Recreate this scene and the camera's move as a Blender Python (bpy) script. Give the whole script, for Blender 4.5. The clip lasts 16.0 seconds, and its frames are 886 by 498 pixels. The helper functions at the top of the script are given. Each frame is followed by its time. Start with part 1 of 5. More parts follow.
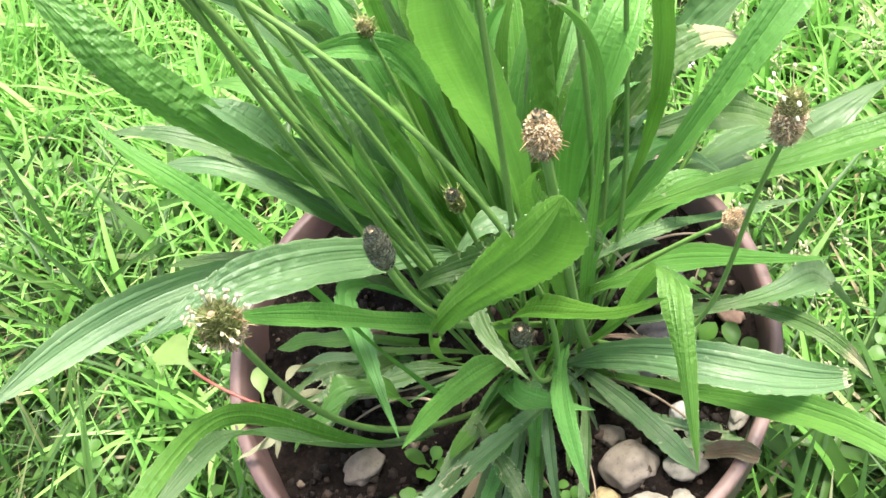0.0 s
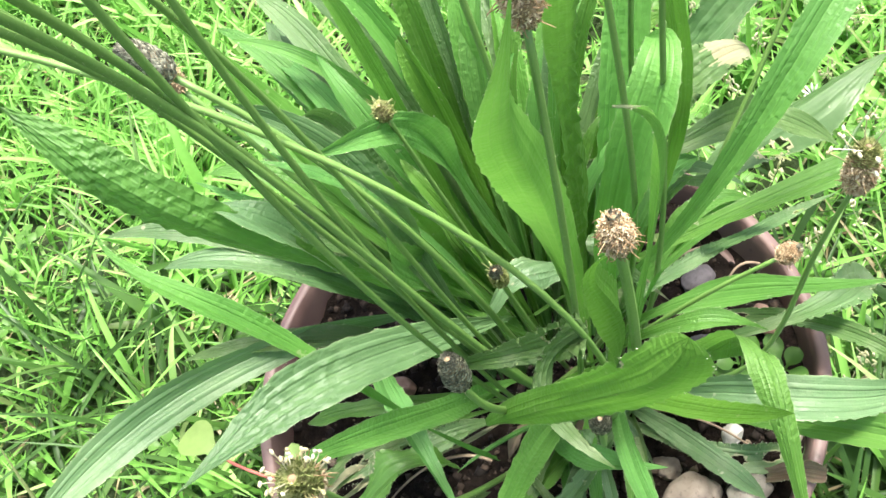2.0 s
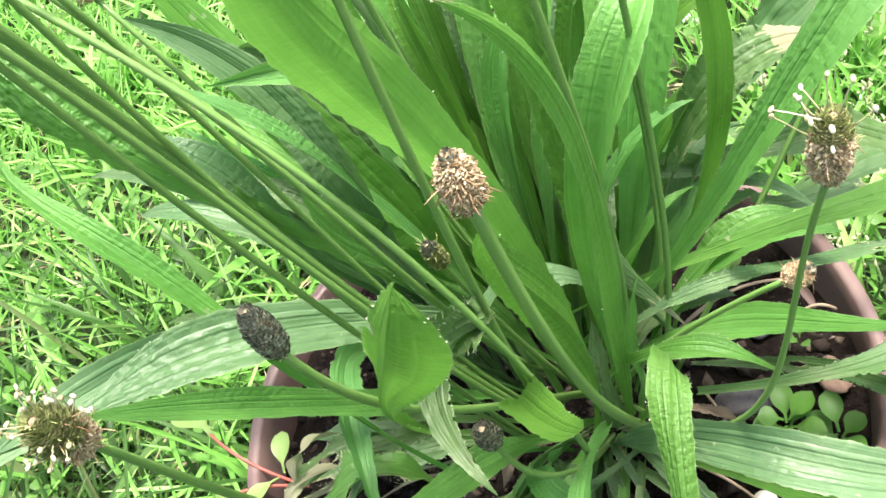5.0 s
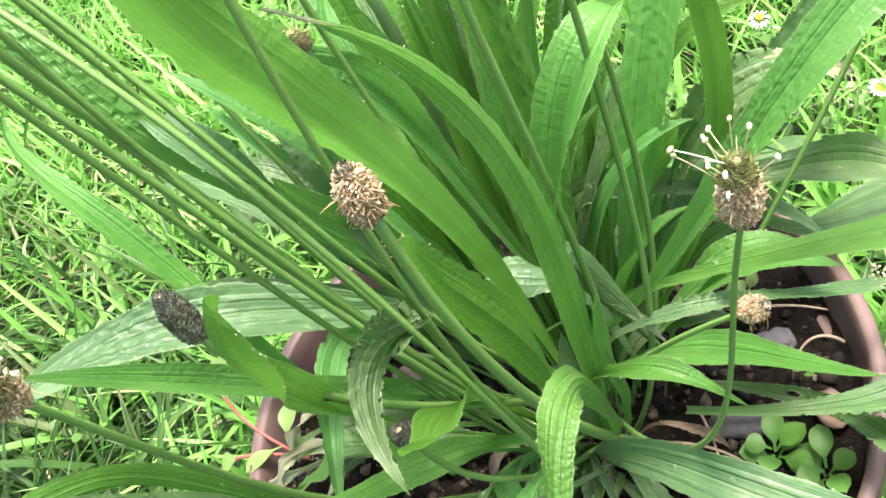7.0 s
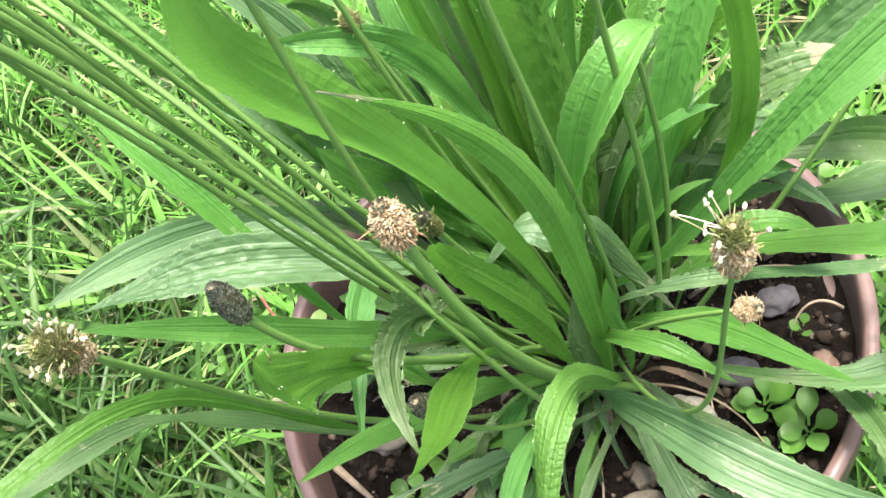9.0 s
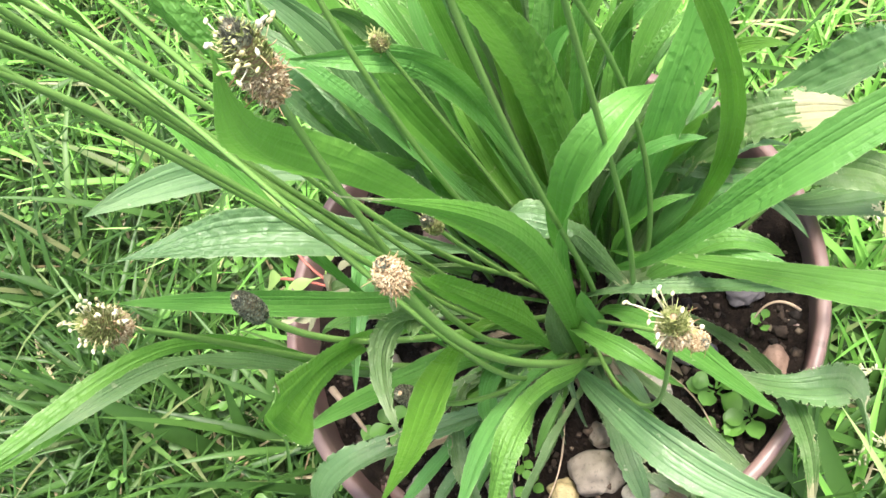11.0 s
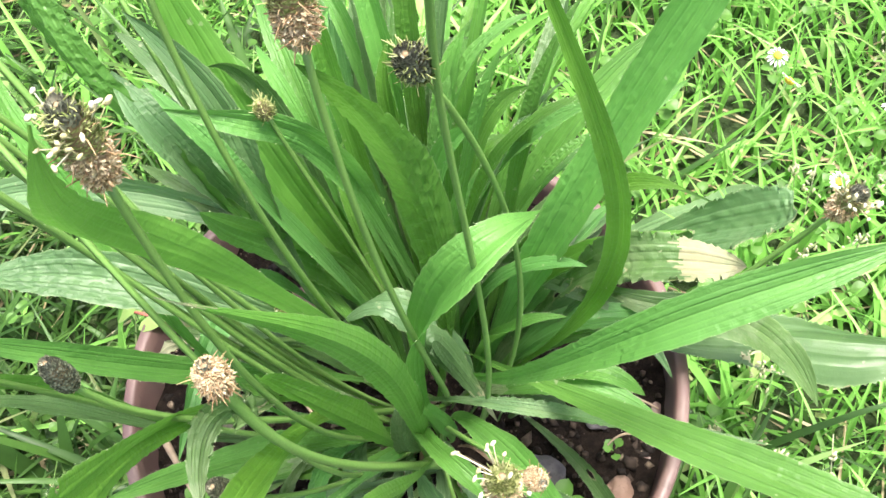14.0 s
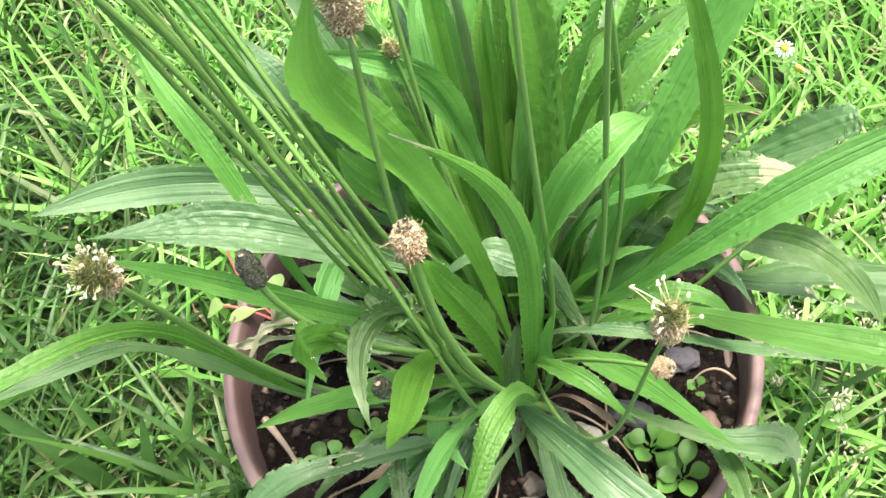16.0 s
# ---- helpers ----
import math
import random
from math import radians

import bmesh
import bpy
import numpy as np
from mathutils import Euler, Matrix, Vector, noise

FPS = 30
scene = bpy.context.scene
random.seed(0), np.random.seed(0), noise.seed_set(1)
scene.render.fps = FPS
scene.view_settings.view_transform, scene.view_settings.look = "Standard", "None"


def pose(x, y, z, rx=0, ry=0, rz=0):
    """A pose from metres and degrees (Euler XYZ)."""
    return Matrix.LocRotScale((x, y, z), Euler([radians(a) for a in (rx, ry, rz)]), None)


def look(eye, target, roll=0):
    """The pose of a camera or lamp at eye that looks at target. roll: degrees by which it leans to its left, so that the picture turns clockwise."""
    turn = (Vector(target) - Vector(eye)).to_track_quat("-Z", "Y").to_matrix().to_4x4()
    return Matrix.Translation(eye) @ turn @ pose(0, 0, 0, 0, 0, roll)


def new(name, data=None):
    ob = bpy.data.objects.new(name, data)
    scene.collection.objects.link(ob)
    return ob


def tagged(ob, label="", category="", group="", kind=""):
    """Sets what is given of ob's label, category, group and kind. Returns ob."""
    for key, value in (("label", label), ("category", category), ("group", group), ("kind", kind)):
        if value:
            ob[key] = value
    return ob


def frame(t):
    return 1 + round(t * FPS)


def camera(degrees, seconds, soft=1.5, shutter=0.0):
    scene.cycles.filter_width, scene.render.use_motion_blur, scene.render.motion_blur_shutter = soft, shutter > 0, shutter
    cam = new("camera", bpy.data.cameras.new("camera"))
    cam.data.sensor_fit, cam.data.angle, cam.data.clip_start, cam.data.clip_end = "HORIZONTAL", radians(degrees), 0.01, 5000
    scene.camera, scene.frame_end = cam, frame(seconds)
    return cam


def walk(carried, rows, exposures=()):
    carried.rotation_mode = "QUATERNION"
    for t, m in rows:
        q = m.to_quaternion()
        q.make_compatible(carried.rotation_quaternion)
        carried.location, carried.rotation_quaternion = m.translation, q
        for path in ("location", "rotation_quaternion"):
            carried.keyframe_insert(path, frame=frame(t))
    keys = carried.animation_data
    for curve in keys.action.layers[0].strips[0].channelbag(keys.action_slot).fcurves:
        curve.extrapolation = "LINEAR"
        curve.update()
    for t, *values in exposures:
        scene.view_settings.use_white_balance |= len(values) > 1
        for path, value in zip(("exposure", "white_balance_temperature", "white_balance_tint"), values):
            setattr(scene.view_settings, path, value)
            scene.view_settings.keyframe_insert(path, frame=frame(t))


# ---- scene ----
cam = camera(46.17, 16.0)
PATH = [
    (0, (0.0474, -0.3079, 0.6323), (-0.0263, 0.0564, 0.1612), -16.60),
    (0.5, (0.0417, -0.2994, 0.6503), (-0.0210, 0.0565, 0.1713), -18.03),
    (1, (0.0348, -0.2906, 0.6508), (-0.0188, 0.0606, 0.1673), -20.78),
    (1.5, (0.0258, -0.2763, 0.6521), (-0.0241, 0.0716, 0.1658), -22.89),
    (2, (0.0218, -0.2576, 0.6455), (-0.0317, 0.0901, 0.1594), -22.35),
    (2.5, (0.0379, -0.2424, 0.6283), (-0.0300, 0.1158, 0.1518), -21.62),
    (3, (0.0558, -0.2426, 0.6144), (-0.0269, 0.1261, 0.1483), -21.94),
    (3.5, (0.0717, -0.2493, 0.6046), (-0.0192, 0.1255, 0.1450), -21.21),
    (4, (0.0828, -0.2501, 0.5856), (-0.0208, 0.1288, 0.1321), -21.42),
    (4.5, (0.0899, -0.2487, 0.5685), (-0.0479, 0.1274, 0.1218), -24.67),
    (7, (0.1475, -0.2385, 0.5594), (-0.0841, 0.1123, 0.1313), -28.16),
    (7.5, (0.1555, -0.2318, 0.5558), (-0.0915, 0.1132, 0.1316), -29.01),
    (8, (0.1624, -0.2235, 0.5626), (-0.0959, 0.0974, 0.1263), -29.71),
    (8.5, (0.1630, -0.2156, 0.5776), (-0.0888, 0.0781, 0.1190), -29.58),
    (9, (0.1608, -0.2163, 0.6056), (-0.0877, 0.0540, 0.1311), -30.68),
    (11.5, (0.1789, -0.1750, 0.6865), (-0.0496, 0.0012, 0.1604), -30.17),
    (12, (0.1731, -0.1657, 0.7058), (-0.0361, -0.0030, 0.1675), -27.98),
    (12.5, (0.1668, -0.1496, 0.7143), (-0.0280, 0.0094, 0.1695), -24.19),
    (13, (0.1650, -0.1437, 0.7084), (-0.0248, 0.0421, 0.1704), -16.31),
    (13.5, (0.1706, -0.1473, 0.6809), (-0.0221, 0.0625, 0.1527), -13.55),
    (14, (0.1745, -0.1494, 0.6615), (-0.0241, 0.0828, 0.1452), -11.50),
    (14.5, (0.1714, -0.1608, 0.6461), (-0.0346, 0.0886, 0.1408), -12.07),
    (15, (0.1605, -0.1834, 0.6464), (-0.0477, 0.0795, 0.1488), -12.25),
    (15.5, (0.1603, -0.2179, 0.6497), (-0.0470, 0.0575, 0.1585), -11.91),
    (16, (0.1577, -0.2426, 0.6634), (-0.0435, 0.0377, 0.1726), -11.85),
]
walk(cam, [(t, look(eye, target, roll)) for t, eye, target, roll in PATH])

# ---- light ----
SUN_ELEVATION, SUN_AZIMUTH = 79.0, 60.0   # azimuth: degrees from +y towards +x
world = bpy.data.worlds.new("overcast_sky")
scene.world = world
world.use_nodes = True
wn = world.node_tree.nodes
sky = wn.new("ShaderNodeTexSky")
sky.sky_type = "NISHITA"
sky.sun_disc = False
sky.sun_elevation = radians(SUN_ELEVATION)
sky.sun_rotation = radians(SUN_AZIMUTH)
sky.dust_density = 6.0
sky.air_density = 1.0
wn["Background"].inputs["Strength"].default_value = 0.13
world.node_tree.links.new(sky.outputs[0], wn["Background"].inputs["Color"])
sun = new("sun", bpy.data.lights.new("sun", "SUN"))
sun.data.energy = 2.9
sun.data.angle = radians(16)
sun.data.color = (1.0, 0.96, 0.9)
SUN_DIR = Vector((math.sin(radians(SUN_AZIMUTH)) * math.cos(radians(SUN_ELEVATION)), math.cos(radians(SUN_AZIMUTH)) * math.cos(radians(SUN_ELEVATION)), math.sin(radians(SUN_ELEVATION))))
sun.matrix_world = look(SUN_DIR * 5, (0, 0, 0))
scene.view_settings.exposure = 1.72


# ---- materials ----
class Mat:
    """A small node-graph helper round one Principled material."""

    def __init__(self, name, rough=0.6, spec=0.5):
        self.m = bpy.data.materials.new(name)
        self.m.use_nodes = True
        self.t = self.m.node_tree
        self.b = self.t.nodes["Principled BSDF"]
        self.b.inputs["Roughness"].default_value = rough
        self.b.inputs["Specular IOR Level"].default_value = spec

    def node(self, kind, **inputs):
        n = self.t.nodes.new("ShaderNode" + kind)
        for k, v in inputs.items():
            self.feed(n.inputs[k.replace("_", " ")], v)
        return n

    def feed(self, socket, v):
        if isinstance(v, bpy.types.NodeSocket):
            self.t.links.new(v, socket)
        else:
            socket.default_value = v

    def coords(self, which="Object"):
        return self.t.nodes.new("ShaderNodeTexCoord").outputs[which]

    def noise(self, scale, detail=4.0, vec=None, rough=0.6):
        n = self.node("TexNoise", Scale=scale, Detail=detail, Roughness=rough)
        self.feed(n.inputs["Vector"], vec if vec else self.coords())
        return n.outputs["Fac"]

    def ramp(self, fac, stops):
        r = self.t.nodes.new("ShaderNodeValToRGB")
        self.feed(r.inputs[0], fac)
        e = r.color_ramp.elements
        while len(e) < len(stops):
            e.new(0.5)
        for el, (p, c) in zip(e, stops):
            el.position = p
            el.color = (*c, 1)
        return r.outputs[0]

    def mix(self, fac, a, b, mode="MIX"):
        n = self.t.nodes.new("ShaderNodeMix")
        n.data_type = "RGBA"
        n.blend_type = mode
        self.feed(n.inputs[0], fac)
        for s, v in ((n.inputs[6], a), (n.inputs[7], b)):
            self.feed(s, (*v, 1) if isinstance(v, tuple) and len(v) == 3 else v)
        return n.outputs[2]

    def maths(self, op, a, b=0.0, c=0.0):
        n = self.t.nodes.new("ShaderNodeMath")
        n.operation = op
        for s, v in zip(n.inputs, (a, b, c)):
            self.feed(s, v)
        return n.outputs[0]

    def colour(self, v):
        self.feed(self.b.inputs["Base Color"], v)
        return self

    def bump(self, height, strength=0.4, distance=0.001):
        n = self.node("Bump", Strength=strength, Distance=distance, Height=height)
        self.t.links.new(n.outputs[0], self.b.inputs["Normal"])
        self.normal = n.outputs[0]
        return self

    def translucent(self, colour, amount):
        tr = self.node("BsdfTranslucent", Color=colour)
        mx = self.t.nodes.new("ShaderNodeMixShader")
        mx.inputs[0].default_value = amount
        out = self.t.nodes["Material Output"]
        self.t.links.new(self.b.outputs[0], mx.inputs[1])
        self.t.links.new(tr.outputs[0], mx.inputs[2])
        self.t.links.new(mx.outputs[0], out.inputs["Surface"])
        return self


def leaf_material(name, dark, light, veins=0.26, pale=0.0, spots=0.0, rough=0.4, glow=0.3, crimp=0.05):
    """Plantain blade: long parallel veins with rounded ribs between them, mottling, a painted pale sheen, small pale
    scars.
    """
    m = Mat(name, rough, 0.5)
    uv = m.coords("UV")
    sep = m.node("SeparateXYZ", Vector=uv)
    u = sep.outputs[0]
    info = m.t.nodes.new("ShaderNodeObjectInfo").outputs["Random"]
    drift = m.node("Mapping", Vector=uv)
    drift.inputs["Scale"].default_value = (0.6, 3.0, 1.0)
    bent = m.maths("ADD", m.maths("SUBTRACT", u, 0.5), m.maths("MULTIPLY", m.maths("SUBTRACT", m.noise(1.5, 2.0, drift.outputs[0]), 0.5), 0.06))
    half = m.maths("ABSOLUTE", bent)
    # sunken veins: a broad midrib and three pairs beside it
    lines = None
    for place, breadth, weight in ((0.0, 0.04, 1.0), (0.155, 0.034, 0.6), (0.285, 0.034, 0.42), (0.395, 0.026, 0.22)):
        off = m.maths("ABSOLUTE", m.maths("SUBTRACT", half, m.maths("MULTIPLY_ADD", info, 0.03, place) if place else 0.0))
        line = m.maths("MULTIPLY", m.maths("MAXIMUM", m.maths("SUBTRACT", 1.0, m.maths("DIVIDE", off, breadth)), 0.0), weight)
        lines = line if lines is None else m.maths("MAXIMUM", lines, line)
    # fine streaks along the blade
    along = m.node("Mapping", Vector=uv)
    along.inputs["Scale"].default_value = (26.0, 1.6, 1.0)
    streak = m.noise(1.0, 3.0, along.outputs[0], 0.5)
    even = m.node("Mapping", Vector=uv)
    even.inputs["Scale"].default_value = (1.0, 6.0, 1.0)
    cells = m.noise(4.0, 3.0, even.outputs[0], 0.55)
    broad = m.ramp(m.noise(26.0, 3.0), [(0.32, (0, 0, 0)), (0.68, (1, 1, 1))])
    base = m.mix(broad, dark, light)
    base = m.mix(m.maths("MULTIPLY", m.ramp(streak, [(0.35, (0, 0, 0)), (0.7, (1, 1, 1))]), 0.32), base, tuple(c * 1.25 for c in light))
    base = m.mix(m.maths("MULTIPLY", m.ramp(m.noise(90.0, 4.0), [(0.45, (0, 0, 0)), (0.75, (1, 1, 1))]), 0.2), base, tuple(c * 0.7 for c in dark))
    base = m.mix(m.maths("MULTIPLY", lines, veins), base, tuple(c * 1.35 + 0.02 for c in light))
    # pale sky sheen, painted into the colour in random patches
    sheen = m.ramp(m.noise(14.0, 4.0), [(0.42, (0, 0, 0)), (0.7, (1, 1, 1))])
    base = m.mix(m.maths("MULTIPLY", sheen, 0.34), base, tuple(0.85 * c + d for c, d in zip(light, (0.07, 0.085, 0.05))))
    hue = m.node("HueSaturation", Hue=m.maths("MULTIPLY_ADD", info, 0.026, 0.478), Saturation=m.maths("MULTIPLY_ADD", info, -0.12, 1.02), Value=m.maths("MULTIPLY_ADD", info, 0.4, 0.84), Color=base)
    col = hue.outputs[0]
    if pale:
        worn = m.ramp(m.noise(45.0, 6.0), [(0.5, (0, 0, 0)), (0.7, (1, 1, 1))])
        col = m.mix(m.maths("MULTIPLY", worn, pale), col, (0.34, 0.41, 0.24))
        across = m.node("Mapping", Vector=uv)
        across.inputs["Scale"].default_value = (1.4, 14.0, 1.0)
        dash = m.ramp(m.noise(6.0, 3.0, across.outputs[0]), [(0.6, (0, 0, 0)), (0.72, (1, 1, 1))])
        col = m.mix(m.maths("MULTIPLY", dash, pale * 0.5), col, (0.46, 0.52, 0.34))
    if spots:
        fleck = m.ramp(m.noise(190.0, 2.0), [(0.71, (0, 0, 0)), (0.75, (1, 1, 1))])
        col = m.mix(m.maths("MULTIPLY", fleck, spots), col, (0.56, 0.55, 0.38))
    rim = m.ramp(m.maths("ABSOLUTE", m.maths("SUBTRACT", u, 0.5)), [(0.475, (0, 0, 0)), (0.497, (1, 1, 1))])
    col = m.mix(m.maths("MULTIPLY", rim, 0.35), col, (0.33, 0.42, 0.2))
    m.colour(col)
    m.feed(m.b.inputs["Roughness"], m.maths("MULTIPLY_ADD", m.noise(60.0, 3.0), 0.24, rough - 0.1))
    fuzz = m.noise(1400.0, 2.0)
    height = m.maths("ADD", m.maths("MULTIPLY", lines, -0.5), m.maths("ADD", m.maths("MULTIPLY", cells, 0.75), m.maths("MULTIPLY", fuzz, 0.1)))
    height = m.maths("ADD", height, m.maths("MULTIPLY", streak, 0.06))
    if crimp > 0.1:
        # ladder of small puckers between the veins, in patches
        lane = m.maths("FLOOR", m.maths("MULTIPLY", m.maths("ADD", bent, 0.5), 5.0))
        rung = m.maths("SINE", m.maths("ADD", m.maths("MULTIPLY", sep.outputs[1], 6.0 * 13.0), m.maths("ADD", m.maths("MULTIPLY", lane, 2.1), m.maths("MULTIPLY", m.noise(2.6, 3.0, even.outputs[0]), 9.0))))
        swell = m.maths("SUBTRACT", 1.0, m.maths("ABSOLUTE", m.maths("MULTIPLY_ADD", m.maths("FRACT", m.maths("MULTIPLY", m.maths("ADD", bent, 0.5), 5.0)), 2.0, -1.0)))
        patch = m.ramp(m.noise(22.0, 2.0), [(0.42, (0, 0, 0)), (0.62, (1, 1, 1))])
        height = m.maths("ADD", height, m.maths("MULTIPLY", m.maths("MULTIPLY", rung, swell), m.maths("MULTIPLY", patch, crimp)))
    m.bump(height, 0.65, 0.0014)
    m.translucent(m.mix(0.4, col, (0.17, 0.46, 0.05)), glow)
    return m.m


LEAF = leaf_material("plantain_leaf", (0.05, 0.175, 0.027), (0.1, 0.295, 0.05), veins=0.4, spots=0.45, glow=0.38, crimp=0.22)
LEAF_YOUNG = leaf_material("plantain_leaf_young", (0.06, 0.215, 0.025), (0.115, 0.335, 0.044), veins=0.36, spots=0.35, glow=0.42, crimp=0.2)
LEAF_LIME = leaf_material("plantain_leaf_lime", (0.095, 0.275, 0.033), (0.155, 0.39, 0.055), veins=0.25, glow=0.45)
LEAF_OLD = leaf_material("plantain_leaf_old", (0.054, 0.13, 0.038), (0.098, 0.205, 0.062), veins=0.16, pale=0.4, spots=0.6, rough=0.46, glow=0.28, crimp=0.3)
LEAF_SILVER = leaf_material("plantain_leaf_silver", (0.05, 0.122, 0.04), (0.094, 0.19, 0.066), veins=0.2, pale=0.2, spots=0.4, rough=0.4, glow=0.28, crimp=0.3)
LEAF_PALE = leaf_material("plantain_leaf_pale", (0.064, 0.138, 0.048), (0.112, 0.207, 0.078), veins=0.3, pale=0.2, spots=0.3, rough=0.42, glow=0.34)
LEAF_CRIMPED = leaf_material("plantain_leaf_crimped", (0.044, 0.106, 0.032), (0.082, 0.168, 0.055), veins=0.3, pale=0.03, spots=0.3, rough=0.4, glow=0.28, crimp=0.5)
LEAF_PUCKERED = leaf_material("plantain_leaf_puckered", (0.05, 0.175, 0.027), (0.1, 0.295, 0.05), spots=0.3, glow=0.38, crimp=1.0)


def stem_material():
    m = Mat("flower_stalk_green", 0.42)
    ribs = m.noise(500.0, 2.0)
    m.colour(m.mix(m.noise(25.0), (0.12, 0.245, 0.052), (0.195, 0.34, 0.09)))
    m.bump(ribs, 0.4, 0.0006)
    return m.m


STEM = stem_material()


def plain(name, a, b, scale, rough=0.7, bump=0.3, depth=0.001, glow=0.0, spec=0.5):
    m = Mat(name, rough, spec)
    n = m.noise(scale, 6.0)
    m.colour(m.mix(m.ramp(n, [(0.3, (0, 0, 0)), (0.7, (1, 1, 1))]), a, b))
    m.bump(m.noise(scale * 3, 6.0), bump, depth)
    if glow:
        m.translucent((*b, 1), glow)
    return m.m


TOOTH = plain("leaf_margin_gland", (0.42, 0.5, 0.28), (0.58, 0.64, 0.42), 300.0, 0.6, 0.1, 0.0002, 0.2)
DRY = leaf_material("withered_leaf", (0.25, 0.26, 0.13), (0.42, 0.4, 0.24), pale=0.5, spots=0.4, rough=0.65, glow=0.3)
BROWN = leaf_material("dead_leaf", (0.13, 0.085, 0.05), (0.26, 0.18, 0.11), pale=0.3, rough=0.8, glow=0.15)


def pot_material():
    """Brown plastic, dulled by dust and dried splashes of soil."""
    m = Mat("pot_plastic_brown", 0.5)
    col = m.mix(m.noise(40.0), (0.12, 0.07, 0.062), (0.165, 0.102, 0.09))
    dust = m.ramp(m.noise(28.0, 7.0), [(0.45, (0, 0, 0)), (0.75, (1, 1, 1))])
    col = m.mix(m.maths("MULTIPLY", dust, 0.45), col, (0.25, 0.19, 0.155))
    splash = m.ramp(m.noise(120.0, 5.0), [(0.62, (0, 0, 0)), (0.7, (1, 1, 1))])
    m.colour(m.mix(m.maths("MULTIPLY", splash, 0.5), col, (0.05, 0.036, 0.027)))
    m.feed(m.b.inputs["Roughness"], m.maths("MULTIPLY_ADD", dust, 0.25, 0.42))
    m.bump(m.noise(260.0, 4.0), 0.2, 0.0005)
    return m.m


POT = pot_material()
SOIL = plain("dark_soil", (0.005, 0.0037, 0.003), (0.023, 0.016, 0.012), 160.0, 0.95, 1.0, 0.004, spec=0.12)
GROUND = plain("lawn_earth", (0.02, 0.038, 0.01), (0.042, 0.072, 0.018), 60.0, 0.95, 1.0, 0.006)


# ---- mesh helpers ----
def mesh_object(name, bm, mats, parent=None):
    me = bpy.data.meshes.new(name)
    bm.to_mesh(me)
    bm.free()
    for f in me.polygons:
        f.use_smooth = True
    for m in mats if isinstance(mats, (list, tuple)) else [mats]:
        me.materials.append(m)
    ob = new(name, me)
    if parent:
        ob.parent = parent
    return ob


def part(name, bm, material, parent, label=""):
    ob = mesh_object(name, bm, material, parent)
    return tagged(ob, label) if label else ob


def thing(name, label, category, at=(0, 0, 0), group="", kind=""):
    ob = new(name)
    ob.location = at
    ob.empty_display_size = 0.02
    return tagged(ob, label, category, group, kind)


def bezier(points, n):
    """n + 1 places on the Bezier curve with these control points."""
    pts = np.array(points, float)
    k = len(pts) - 1
    s = np.linspace(0, 1, n + 1)[:, None]
    return sum(math.comb(k, i) * (1 - s) ** (k - i) * s**i * pts[i] for i in range(k + 1))


def carried_frames(path, first):
    """Tangents, and normals carried along the path without twist from the first one."""
    tang = np.gradient(path, axis=0)
    tang /= np.linalg.norm(tang, axis=1, keepdims=True)
    normal = np.array(first, float)
    out = []
    for t in tang:
        normal = normal - normal @ t * t
        normal /= np.linalg.norm(normal)
        out.append(normal)
    return tang, np.array(out)


def tube(bm, path, radii, sides=7, mat=0, groove=0.0):
    tang, norm = carried_frames(path, (0.31, 0.83, 0.46))
    rings = []
    for p, t, n, r in zip(path, tang, norm, radii):
        b = np.cross(t, n)
        rings.append([bm.verts.new(p + r * (1 - groove * (k % 2)) * (math.cos(a) * n + math.sin(a) * b)) for k, a in enumerate(np.linspace(0, 2 * math.pi, sides, endpoint=False))])
    for r0, r1 in zip(rings, rings[1:]):
        for i in range(sides):
            f = bm.faces.new((r0[i], r0[(i + 1) % sides], r1[(i + 1) % sides], r1[i]))
            f.material_index = mat
    bm.faces.new(rings[0][::-1]).material_index = mat
    bm.faces.new(rings[-1]).material_index = mat


def lathe(bm, profile, steps=96, close=False):
    rings = []
    for r, z in profile:
        rings.append([bm.verts.new((r * math.cos(a), r * math.sin(a), z)) for a in np.linspace(0, 2 * math.pi, steps, endpoint=False)])
    for r0, r1 in zip(rings, rings[1:]):
        for i in range(steps):
            bm.faces.new((r0[i], r0[(i + 1) % steps], r1[(i + 1) % steps], r1[i]))
    if close:
        bm.faces.new(rings[0])
        bm.faces.new(rings[-1][::-1])
    bmesh.ops.recalc_face_normals(bm, faces=bm.faces)


